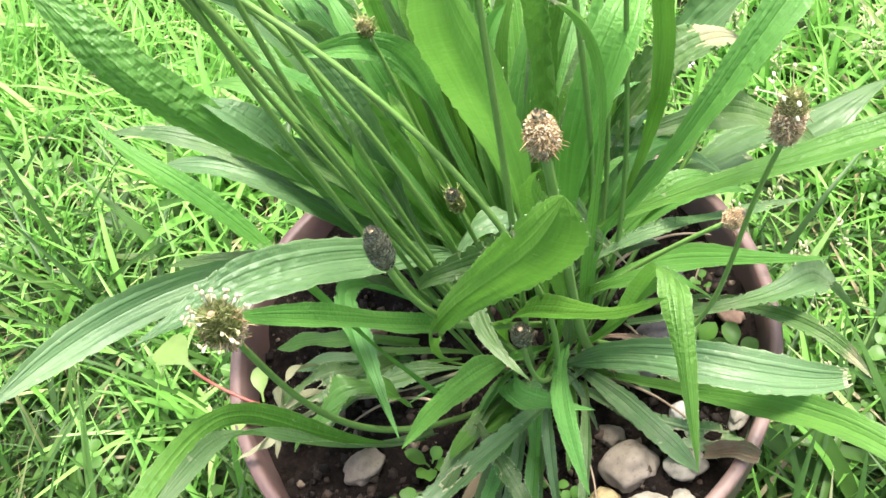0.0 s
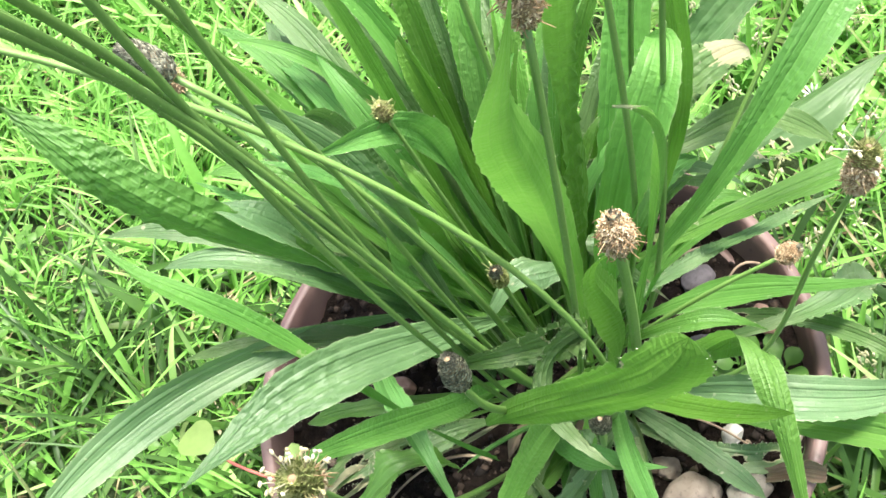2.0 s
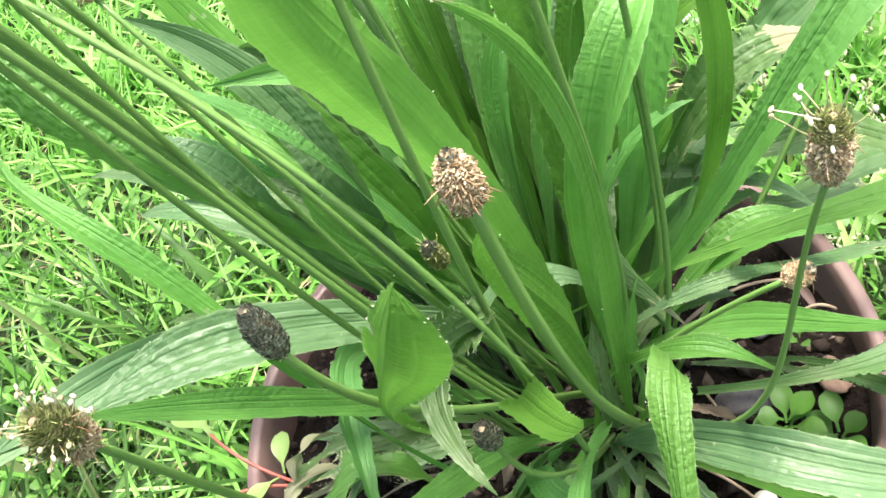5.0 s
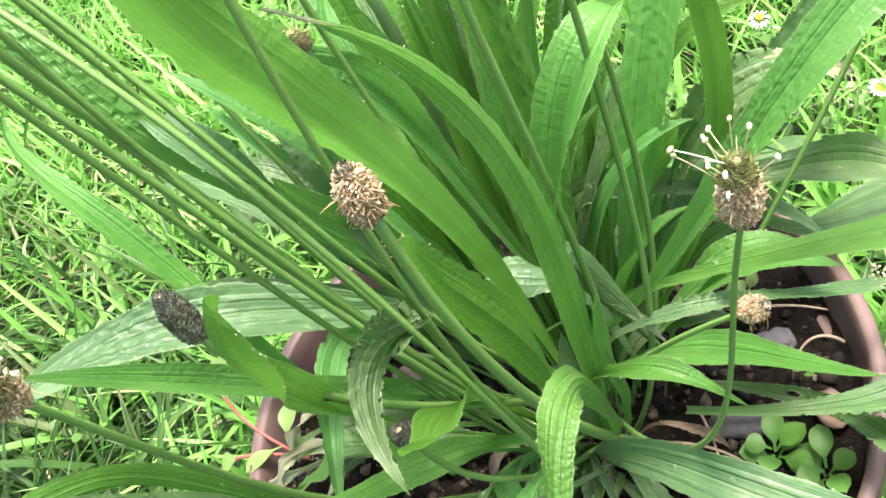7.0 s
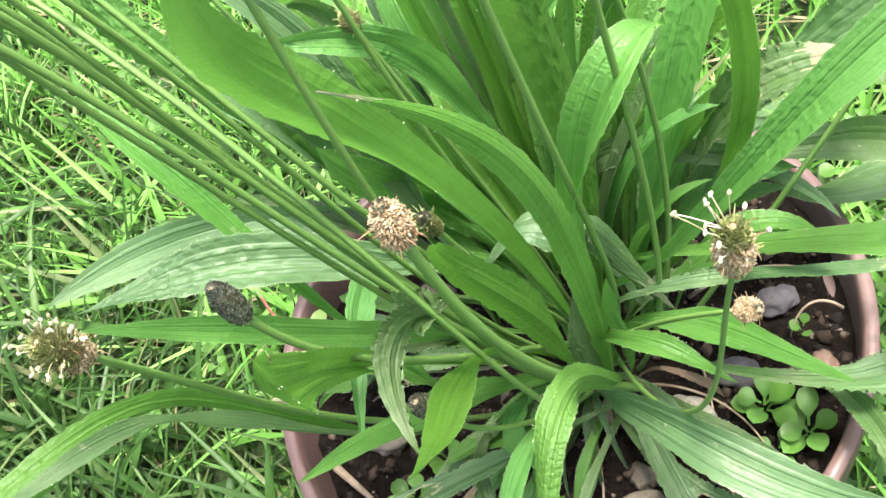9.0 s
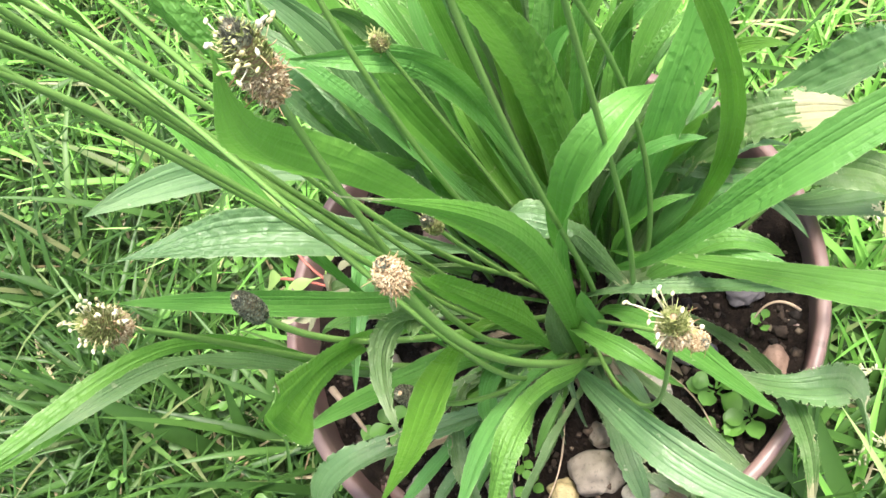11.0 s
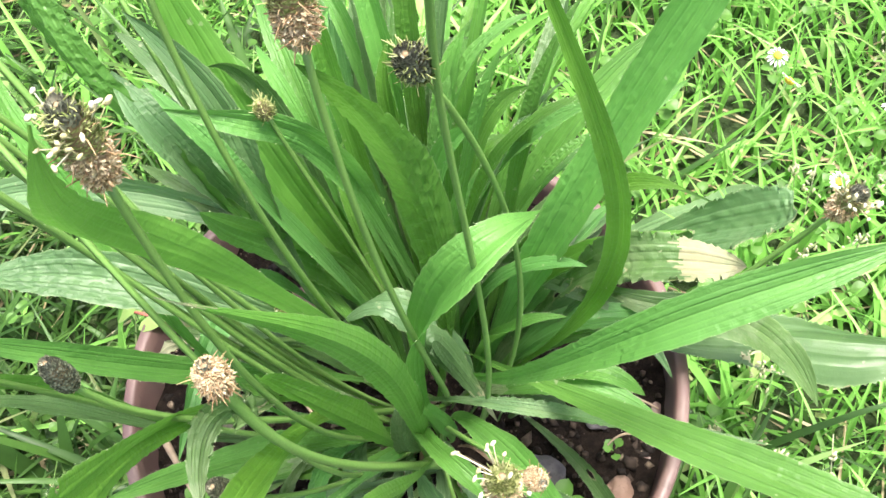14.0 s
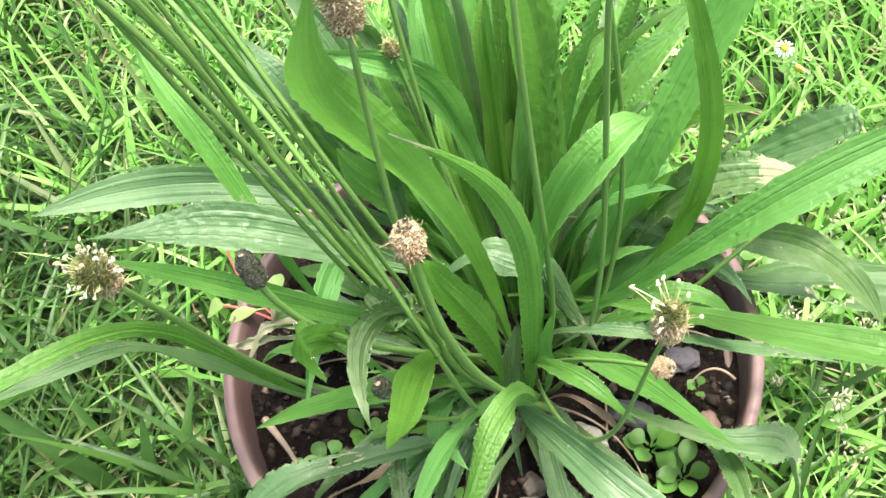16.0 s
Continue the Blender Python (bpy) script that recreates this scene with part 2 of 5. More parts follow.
def blade(bm, points, width, roll0=0.0, roll1=0.0, shape=0.6, keel=0.34, wave=0.4, torn=0.0, seed=0, steps=30, teeth=0.12, ribs=0.024, pucker=0.1, dry=1.1, tail=1.0, bites=0, cut=2.0, stem=0.2, hairs=2, swell=1.7, margins=None):
    """One lance-shaped leaf blade along a Bezier midrib, or between two Bezier margins: narrow stalk, widest at `shape` of its length, pointed tip, keeled and ribbed across."""
    rnd = random.Random(seed)
    path = bezier(points, steps)
    mid = path[len(path) // 2]
    inward = np.array((-mid[0], -mid[1], 0.0))
    inward /= np.linalg.norm(inward) + 1e-9
    tang, norm = carried_frames(path, inward + np.array((0, 0, 0.9)))
    across = 28 if bites else 16
    steps_out = 150 if bites else 70
    if steps_out != steps:  # finer for the puckers, with the same carried frame
        steps = steps_out
        path = bezier(points, steps)
        tang, norm = carried_frames(path, inward + np.array((0, 0, 0.9)))
    if margins:
        plus, minus = bezier(margins[0], steps), bezier(margins[1], steps)
    layer = bm.loops.layers.uv.verify()
    phase, phase2, phase3 = rnd.uniform(0, 6.28), rnd.uniform(0, 6.28), rnd.uniform(0, 6.28)
    twist, pace = rnd.uniform(4, 10), rnd.uniform(9, 17)
    rows = []
    length = np.linalg.norm(np.diff(path, axis=0), axis=1).sum()
    crimps = min(150.0, 6.283 * length / (0.45 * width))
    for i, (p, t, n) in enumerate(zip(path, tang, norm)):
        s = i / steps
        a = radians(roll0 + (roll1 - roll0) * s + twist * math.sin(phase3 + 4.5 * s))
        side = np.cross(t, n)
        nn = math.cos(a) * n + math.sin(a) * side
        side = np.cross(t, nn)
        # width profile
        if s < shape:
            q = s / shape
            w = stem + (1 - stem) * math.sin(min(1.0, max(0.0, q - 0.08) / 0.92) * math.pi / 2) ** swell
        else:
            q = (s - shape) / (1 - shape)
            w = max(0.02, (1 - q**2.5) ** 0.85 if q < 1 else 0.02)
        if s > tail:
            w *= 0.22 + 0.78 * max(0.0, 1 - (s - tail) / 0.09) ** 2
        w *= width * 0.5 * (1 + 0.06 * math.sin(phase2 + 7 * s) + 0.035 * math.sin(phase3 + 17 * s))
        if margins:
            span = (plus[i] - minus[i]) / 2
            span = span - span @ t * t
            reach = np.linalg.norm(span)
            side = span / reach if reach > 0.0003 else side
            w = max(0.0004 if s > 0.7 else 0.0016, reach)
            nn = np.cross(side, t)
        p = p + side * (0.05 * width * math.sin(phase + 6.5 * s) * min(1.0, 4 * s))
        row = []
        for j in range(across + 1):
            u = 2 * j / across - 1
            edge = 1.0
            if abs(u) == 1 and 0.2 < s < 0.97:
                edge = 1 + rnd.uniform(-0.06, 0.05) - (torn * rnd.random() if rnd.random() < 0.3 else 0)
            lift = keel * (abs(u) ** 1.02 - 0.06 * math.exp(-(u / 0.14) ** 2)) * w * 2 * (1 - 0.4 * s)
            lane = round(2.2 * u)  # the strips between the veins
            crimp = math.sin(s * crimps + 1.9 * lane + 1.1 * math.sin(9 * s + lane)) * math.cos(2.2 * math.pi * (u - lane / 2.2)) ** 2
            patch = min(1.0, max(0.0, 0.5 + 1.1 * math.sin(s * 9 + phase + lane) * math.cos(s * 4 + phase2)))
            rib = ribs * w * math.cos(u * math.pi * 2.2 * 2) + (0.075 * pucker * w * crimp * patch if 0.12 < s < 0.95 else 0)
            sway = wave * w * u * abs(u) * math.sin(phase + s * pace + (1.4 if u > 0 else 0)) + 0.25 * wave * w * math.sin(phase2 + 9 * s)
            row.append((bm.verts.new(p + side * (u * w * edge) + nn * (lift + rib + sway)), (j / across, s * length / max(width, 1e-4) / 6)))
        rows.append(row)
    # pale glands on the small teeth of the margin
    for i in range(4, steps - 1):
        for j in (0, across):
            if rnd.random() < teeth and i / steps < cut - 0.02:
                co, inner = rows[i][j][0].co, rows[i][j - 1 if j else 1][0].co
                out = (co - inner).normalized()
                r = rnd.uniform(0.0001, 0.00024)
                c = co + Vector(tang[i]) * rnd.uniform(-0.002, 0.002)
                nn = Vector(norm[i])
                fw = Vector(tang[i])
                ring = [bm.verts.new(c + q) for q in (fw * r, nn * r, -fw * r * 1.6, -nn * r)]
                top, low = bm.verts.new(c + out * r * 2.2), bm.verts.new(c - out * r)
                for k in range(4):
                    for f in (bm.faces.new((ring[k], ring[(k + 1) % 4], top)), bm.faces.new((ring[(k + 1) % 4], ring[k], low))):
                        f.material_index = 1
    # soft pale hairs along the margin
    for i in range(3, steps - 1):
        for j in (0, across):
            if i / steps > cut - 0.03:
                continue
            co, inner = rows[i][j][0].co, rows[i][j - 1 if j else 1][0].co
            out, fw, up = (co - inner).normalized(), Vector(tang[i]), Vector(norm[i])
            for q in range(hairs):
                c = co + fw * rnd.uniform(-0.5, 0.5) * length / steps - out * 0.0002
                tip = c + (out + fw * rnd.uniform(-0.5, 0.9) + up * rnd.uniform(-0.7, 0.7)) * rnd.uniform(0.0004, 0.001)
                v = [bm.verts.new(p) for p in (c - fw * 0.00004, c + fw * 0.00004, tip)]
                bm.faces.new(v).material_index = 1
    # bitten holes with a withered border
    holes = [(rnd.uniform(0.35, 0.9), rnd.choice((rnd.uniform(0.1, 0.9), 0.0, 1.0)), rnd.uniform(0.25, 0.7) * width / length, rnd.uniform(0.12, 0.26)) for k in range(bites)]
    ragged = [0.02 * noise.noise((j * 0.6, seed, 2.0)) for j in range(across)]
    for i, (r0, r1) in enumerate(zip(rows, rows[1:])):
        s = (i + 1) / steps
        for j in range(across):
            if s > cut + ragged[j]:
                continue
            far = min([math.hypot((s - h[0]) / h[2], ((j + 0.5) / across - h[1]) / h[3]) for h in holes] or [9.0]) + 0.3 * noise.noise((s * 60, j * 0.35, seed))
            if far < 0.72:
                continue
            quad = (r0[j], r0[j + 1], r1[j + 1], r1[j])
            f = bm.faces.new([q[0] for q in quad])
            for loop, q in zip(f.loops, quad):
                loop[layer].uv = q[1]
            if s > dry + 3 * ragged[j] or far < 0.88 or s > cut - 0.012 + ragged[j]:
                f.material_index = 2
    return path, tang, norm


# ---- the ground ----
bm = bmesh.new()
N = 60
ext = [math.copysign(abs(k / N) ** 3 * 400, k) for k in range(-N, N + 1)]
grid = [[bm.verts.new((x, y, 0.012 * noise.noise((x * 5, y * 5, 0)) - 0.008)) for y in ext] for x in ext]
for i in range(2 * N):
    for j in range(2 * N):
        bm.faces.new((grid[i][j], grid[i + 1][j], grid[i + 1][j + 1], grid[i][j + 1]))
tagged(mesh_object("ground", bm, GROUND), "mossy lawn earth under the grass", "ground", kind="structure")

# ---- the pot ----
RIM = 0.16
pot = thing("flower_pot", "round reddish-brown plastic flower pot standing on the lawn", "flower pot")
bm = bmesh.new()
lathe(bm, [(0.105, 0.0), (0.118, 0.004), (0.138, 0.128), (0.1385, 0.13), (0.131, 0.131), (0.128, 0.115), (0.112, 0.012), (0.1, 0.01)], close=False)
part("body", bm, POT, pot)
bm = bmesh.new()
lathe(bm, [(0.1385, 0.126), (0.1465, 0.127), (0.1475, 0.131), (0.149, 0.153), (0.1497, 0.158), (0.1488, 0.1602), (0.1440, 0.1602), (0.1428, 0.159), (0.1415, 0.150), (0.1385, 0.126)])
part("rim", bm, POT, pot)
bm = bmesh.new()
rings = []
for k in range(1, 29):
    r = 0.1395 * k / 28
    rings.append([bm.verts.new((r * math.cos(a), r * math.sin(a), 0.137 + 0.014 * noise.noise((r * math.cos(a) * 28, r * math.sin(a) * 28, 3)) + 0.006 * noise.noise((r * math.cos(a) * 110, r * math.sin(a) * 110, 3)) + 0.008 * (1 - k / 28))) for a in np.linspace(0, 2 * math.pi, 110, endpoint=False)])
bm.faces.new(rings[0])
for r0, r1 in zip(rings, rings[1:]):
    for i in range(110):
        bm.faces.new((r0[i], r1[i], r1[(i + 1) % 110], r0[(i + 1) % 110]))
tagged(mesh_object("potting_soil", bm, SOIL), "dark crumbly potting soil filling the pot", "soil", kind="stuff")

# ---- the plant ----
plant = thing("ribwort_plantain", "large ribwort plantain with long ribbed green leaves growing in the pot", "plant", (0, 0, 0.14))
plant_shift = Matrix.Translation((0, 0, -0.14))


def leaf(points, width, mat=None, name="leaf", label="", **kw):
    bm = bmesh.new()
    leaf.count += 1
    blade(bm, points, width, seed=leaf.count, **kw)
    ob = part(name, bm, [mat or LEAF, TOOTH, DRY], plant, label)
    ob.matrix_local = plant_shift
    return ob


leaf.count = 0


# ---- flower heads ----
def island_material(name, stops, rough=0.7, glow=0.0, spread=0.15):
    """Colour by random piece, with a fine mottling."""
    m = Mat(name, rough, 0.3)
    geo = m.t.nodes.new("ShaderNodeNewGeometry").outputs["Random Per Island"]
    col = m.ramp(m.maths("ADD", geo, m.maths("MULTIPLY", m.maths("SUBTRACT", m.noise(300.0, 3.0), 0.5), spread)), stops)
    m.colour(col)
    if glow:
        m.translucent(col, glow)
    return m.m


HEAD_BROWN = island_material("dry_flower_scales", [(0.0, (0.26, 0.165, 0.085)), (0.2, (0.5, 0.37, 0.22)), (0.65, (0.7, 0.56, 0.37)), (1.0, (0.82, 0.73, 0.52))], 0.75, 0.3)
HEAD_DARK = island_material("young_flower_scales", [(0.0, (0.06, 0.062, 0.045)), (0.45, (0.19, 0.19, 0.14)), (0.8, (0.38, 0.38, 0.28)), (1.0, (0.58, 0.57, 0.44))], 0.6)
HEAD_GREEN = island_material("bud_scales", [(0.0, (0.15, 0.19, 0.055)), (0.55, (0.38, 0.42, 0.16)), (1.0, (0.66, 0.66, 0.36))], 0.6, 0.3)
HEAD_CORE = plain("flower_head_core", (0.24, 0.17, 0.1), (0.4, 0.3, 0.18), 500.0, 0.8)
STAMEN = island_material("cream_stamens", [(0.0, (0.46, 0.41, 0.21)), (0.6, (0.64, 0.59, 0.37)), (1.0, (0.78, 0.75, 0.6))], 0.6, 0.2)
WISP = island_material("dry_filaments", [(0.0, (0.2, 0.1, 0.05)), (1.0, (0.5, 0.36, 0.2))], 0.8, 0.2)


def flower_head(stalk, base, axis, length, radius, mix=(1.0, 0.0), stamens=0, ring=(0.4, 0.9), wisps=40, seed=0, scale=1.0, spiky=0.0, reach=1.0, bristles=0):
    """A spike of overlapping scales round an axis. mix: up to which height it is dry and brown, and from which it is dark; green between."""
    rnd = random.Random(seed)
    axis = Vector(axis).normalized()
    side = axis.orthogonal().normalized()
    other = axis.cross(side)
    base = Vector(base)

    def prof(s):
        return radius * (max(0.0, 1 - abs(2 * s - 0.86) ** 2.6 / 1.5) if s < 0.43 else max(0.0, 1 - ((s - 0.43) / 0.6) ** 2.4) ** 0.7)

    bm = bmesh.new()
    mats = [HEAD_BROWN, HEAD_GREEN, HEAD_DARK, HEAD_CORE]
    # core
    core = []
    for i in range(9):
        s = i / 8
        r = max(0.0002, prof(min(s, 0.97)) * 0.72 * (0.35 if i == 8 else 1))
        core.append([bm.verts.new(base + axis * (s * length) + (side * math.cos(a) + other * math.sin(a)) * r) for a in np.linspace(0, 6.283, 10, endpoint=False)])
    for i, (r0, r1) in enumerate(zip(core, core[1:])):
        for k in range(10):
            f = bm.faces.new((r0[k], r0[(k + 1) % 10], r1[(k + 1) % 10], r1[k]))
            f.material_index = 3
    bm.faces.new(core[-1]).material_index = 3
    n, crown = int(1000 * scale), int(150 * scale)
    for k in range(n + crown):
        s = ((k + 0.5) / n) ** 0.92 if k < n else 0.86 + 0.14 * (k - n) / crown
        a = k * 2.39996
        out = side * math.cos(a) + other * math.sin(a)
        tan = axis.cross(out)
        r = prof(s)
        c = base + axis * (s * length) + out * (r * rnd.uniform(0.8, 0.92))
        kind = 0 if s < mix[0] + rnd.uniform(-0.08, 0.08) else (2 if s > mix[1] else 1)
        size = radius * (rnd.uniform(0.09, 0.21) if kind == 0 else rnd.uniform(0.16, 0.28))
        flare = rnd.uniform(0.3, 1.0) + spiky if kind != 2 else rnd.uniform(0.15, 0.4) + spiky
        loose = 0.9 if kind == 0 else 0.3
        tip = (axis * ((1.0 if s > 0.25 else 0.4) * (rnd.uniform(-0.5, 1.0) if kind == 0 else 1.0)) + out * flare + tan * rnd.uniform(-loose, loose)).normalized()
        w = tan * (size * 0.42)
        lo = c - axis * (size * 0.3) - out * (r * 0.12)
        v = [bm.verts.new(p) for p in (lo, c + w + tip * size * 0.35, c + tip * size * rnd.uniform(1.0, 1.5), c - w + tip * size * 0.35, c + out * size * 0.28 + tip * size * 0.4)]
        for tri in ((0, 1, 4), (1, 2, 4), (2, 3, 4), (3, 0, 4)):
            bm.faces.new([v[q] for q in tri]).material_index = kind
    # curled papery remains of the florets on the dry part
    for k in range(int(420 * scale * min(1.0, mix[0] + 0.1)) if mix[0] > 0.1 else 0):
        s, a = rnd.uniform(0.02, mix[0]), rnd.uniform(0, 6.283)
        out = side * math.cos(a) + other * math.sin(a)
        p = base + axis * (s * length) + out * prof(s) * rnd.uniform(0.8, 0.95)
        d = (out + Vector((rnd.uniform(-1, 1), rnd.uniform(-1, 1), rnd.uniform(-1, 1))) * 0.8).normalized()
        curl = Matrix.Rotation(rnd.uniform(0.5, 1.1), 3, Vector((rnd.uniform(-1, 1), rnd.uniform(-1, 1), rnd.uniform(-1, 1))).normalized())
        w = d.orthogonal().normalized() * radius * rnd.uniform(0.035, 0.085)
        hop = radius * rnd.uniform(0.05, 0.11)
        last = None
        for q in range(4):
            pair = (bm.verts.new(p - w), bm.verts.new(p + w))
            if last:
                bm.faces.new((last[0], last[1], pair[1], pair[0])).material_index = 0
            last = pair
            p = p + d * hop
            d = curl @ d
            w = curl @ w * 0.8
    head = part("flower_head", bm, mats, stalk)
    if wisps:
        bm = bmesh.new()
        for k in range(wisps):
            s, a = rnd.uniform(0.05, 0.8), rnd.uniform(0, 6.283)
            out = side * math.cos(a) + other * math.sin(a)
            p0 = base + axis * (s * length) + out * prof(s) * 0.9
            p1 = p0 + (out + axis * rnd.uniform(-0.9, 0.5)) * rnd.uniform(0.15, 0.35) * radius
            p2 = p1 + (out * 0.6 + Vector((rnd.uniform(-1, 1), rnd.uniform(-1, 1), rnd.uniform(-1.2, 0.6)))) * rnd.uniform(0.1, 0.45) * radius
            tube(bm, bezier([p0, p1, p2], 4), [0.00022, 0.0002, 0.00018, 0.00015, 0.0001], 3)
        part("filament_tuft", bm, WISP, stalk, "thin curled brown filaments")
    if bristles:
        bm = bmesh.new()
        for k in range(bristles):
            s, a = rnd.uniform(max(0.05, mix[1] - 0.1) if mix[1] < 1 else 0.05, 1.0), rnd.uniform(0, 6.283)
            out = side * math.cos(a) + other * math.sin(a)
            p0 = base + axis * (s * length) + out * prof(s) * 0.85
            far = rnd.uniform(0.5, 1.1) * 0.0034
            p1 = p0 + (out * 0.8 + axis * (s - 0.3)) * far * 0.6
            p2 = p1 + (out * 0.5 + axis * rnd.uniform(-0.2, 0.8) + Vector((rnd.uniform(-1, 1), rnd.uniform(-1, 1), rnd.uniform(-1, 1))) * 0.5) * far * 0.6
            tube(bm, bezier([p0, p1, p2], 3), [0.00022, 0.0002, 0.00016, 0.00008], 4)
        part("bristle_tuft", bm, HEAD_GREEN, stalk, "short pale green bristles")
    if stamens:
        bm = bmesh.new()
        for k in range(stamens):
            s, a = rnd.uniform(*ring), rnd.uniform(0, 6.283)
            out = side * math.cos(a) + other * math.sin(a)
            p0 = base + axis * (s * length) + out * prof(s) * 0.9
            far = rnd.uniform(0.45, 1.1) * 0.0062 * reach
            way = (out * rnd.uniform(0.25, 0.75) + axis * rnd.uniform(0.3, 0.5 + s)).normalized()
            p1 = p0 + way * far * 0.6
            p2 = p1 + (way + Vector((rnd.uniform(-1, 1), rnd.uniform(-1, 1), rnd.uniform(-1, 0.6))) * 0.22) * far * 0.55
            tube(bm, bezier([p0, p1, p2], 3), [0.0002, 0.00019, 0.00018, 0.00017], 4)
            m = Matrix.Translation(p2) @ Euler((rnd.uniform(0, 6), rnd.uniform(0, 6), 0)).to_matrix().to_4x4() @ Matrix.Diagonal((0.00075, 0.00055, rnd.uniform(0.0009, 0.0013), 1))
            bmesh.ops.create_icosphere(bm, subdivisions=1, radius=1, matrix=m)
        part("stamen_tuft", bm, STAMEN, stalk, "cream anthers on thin white filaments")
    return head


def flower_stalk(points, radius=0.0011, head=None, label="", upright=0.0):
    """A slender ribbed scape, with its head carried at the end."""
    bm = bmesh.new()
    path = bezier(points, 26)
    tube(bm, path, [radius * (1.35 - 0.35 * i / 26) for i in range(27)], 12, 0, 0.3)
    rnd = random.Random(len(points) + int(1e5 * abs(points[-1][0])))
    for k in range(260):
        i, a = rnd.randrange(2, 26), rnd.uniform(0, 6.283)
        t = Vector(path[i + 1 if i < 26 else i] - path[i - 1]).normalized()
        n1 = t.orthogonal().normalized()
        out = n1 * math.cos(a) + t.cross(n1) * math.sin(a)
        c = Vector(path[i]) + (Vector(path[i]) - Vector(path[i - 1])) * rnd.random() + out * radius * 1.25
        v = [bm.verts.new(p) for p in (c - t * 0.00006, c + t * 0.00006, c + (out + t * rnd.uniform(-0.2, 0.8)) * rnd.uniform(0.0004, 0.001))]
        bm.faces.new(v).material_index = 1
    stalk = part("flower_stalk", bm, [STEM, TOOTH], plant, label)
    stalk.matrix_local = plant_shift
    if head:
        axis = Vector(path[-1] - path[-4]).normalized() * (1 - upright) + Vector((0, 0, upright))
        flower_head(stalk, path[-1], axis, **head)
    return stalk


# leaves, each along its own midrib
leaf([(-0.028, 0.029, 0.190), (-0.088, 0.021, 0.225), (-0.145, 0.007, 0.240), (-0.190, -0.010, 0.236), (-0.218, -0.033, 0.228), (-0.240, -0.060, 0.232)], 0.0200, LEAF_PALE, margins=([(-0.028, 0.029, 0.190), (-0.086, 0.022, 0.230), (-0.146, 0.012, 0.250), (-0.197, -0.001, 0.247), (-0.224, -0.026, 0.233), (-0.241, -0.060, 0.232)], [(-0.028, 0.029, 0.190), (-0.091, 0.020, 0.219), (-0.144, 0.001, 0.230), (-0.183, -0.019, 0.226), (-0.213, -0.039, 0.223), (-0.240, -0.060, 0.232)]), keel=0.25, wave=0.15, ribs=0.04, pucker=0.15)
leaf([(0.004, -0.029, 0.265), (-0.041, -0.056, 0.312), (-0.079, -0.074, 0.334), (-0.102, -0.083, 0.328), (-0.112, -0.095, 0.319), (-0.128, -0.113, 0.340)], 0.0200, LEAF_CRIMPED, margins=([(0.004, -0.029, 0.265), (-0.040, -0.047, 0.319), (-0.084, -0.060, 0.341), (-0.108, -0.074, 0.327), (-0.111, -0.096, 0.314), (-0.128, -0.112, 0.340)], [(0.003, -0.029, 0.265), (-0.041, -0.064, 0.305), (-0.074, -0.088, 0.327), (-0.096, -0.092, 0.328), (-0.112, -0.093, 0.323), (-0.128, -0.113, 0.340)]), keel=0.2, wave=0.15, ribs=0.05, pucker=0.3)
leaf([(0.006, -0.006, 0.158), (-0.015, -0.032, 0.226), (-0.027, -0.078, 0.278), (-0.040, -0.098, 0.336), (-0.067, -0.129, 0.380)], 0.0104, LEAF, roll0=-42, roll1=-42)
leaf([(-0.039, -0.065, 0.163), (-0.075, -0.106, 0.233), (-0.091, -0.110, 0.292), (-0.084, -0.113, 0.322), (-0.084, -0.152, 0.336), (-0.110, -0.207, 0.357)], 0.0150, LEAF, margins=([(-0.039, -0.065, 0.163), (-0.080, -0.105, 0.232), (-0.101, -0.111, 0.291), (-0.090, -0.120, 0.317), (-0.075, -0.158, 0.327), (-0.109, -0.208, 0.356)], [(-0.039, -0.065, 0.163), (-0.070, -0.107, 0.234), (-0.081, -0.109, 0.293), (-0.079, -0.107, 0.327), (-0.094, -0.146, 0.344), (-0.111, -0.207, 0.358)]), keel=0.4, wave=0.2)
leaf([(-0.024, -0.054, 0.181), (-0.048, -0.071, 0.263), (-0.065, -0.061, 0.328), (-0.091, -0.048, 0.364), (-0.123, -0.048, 0.377), (-0.123, -0.026, 0.387)], 0.0100, LEAF_YOUNG, margins=([(-0.024, -0.054, 0.181), (-0.051, -0.072, 0.262), (-0.063, -0.055, 0.328), (-0.089, -0.040, 0.364), (-0.123, -0.045, 0.374), (-0.123, -0.025, 0.387)], [(-0.024, -0.054, 0.181), (-0.044, -0.070, 0.263), (-0.067, -0.068, 0.328), (-0.094, -0.056, 0.365), (-0.124, -0.050, 0.380), (-0.123, -0.026, 0.387)]), keel=0.4, wave=0.2)
leaf([(0.041, -0.036, 0.164), (0.055, -0.046, 0.254), (0.063, -0.047, 0.334), (0.068, -0.061, 0.395), (0.069, -0.086, 0.436), (0.046, -0.101, 0.462)], 0.0150, LEAF_YOUNG, margins=([(0.041, -0.036, 0.164), (0.052, -0.050, 0.254), (0.059, -0.054, 0.333), (0.067, -0.070, 0.391), (0.068, -0.088, 0.436), (0.046, -0.101, 0.462)], [(0.041, -0.035, 0.164), (0.058, -0.043, 0.253), (0.067, -0.040, 0.334), (0.069, -0.052, 0.399), (0.069, -0.085, 0.437), (0.046, -0.101, 0.462)]), keel=0.3, wave=0.25, dry=0.95)
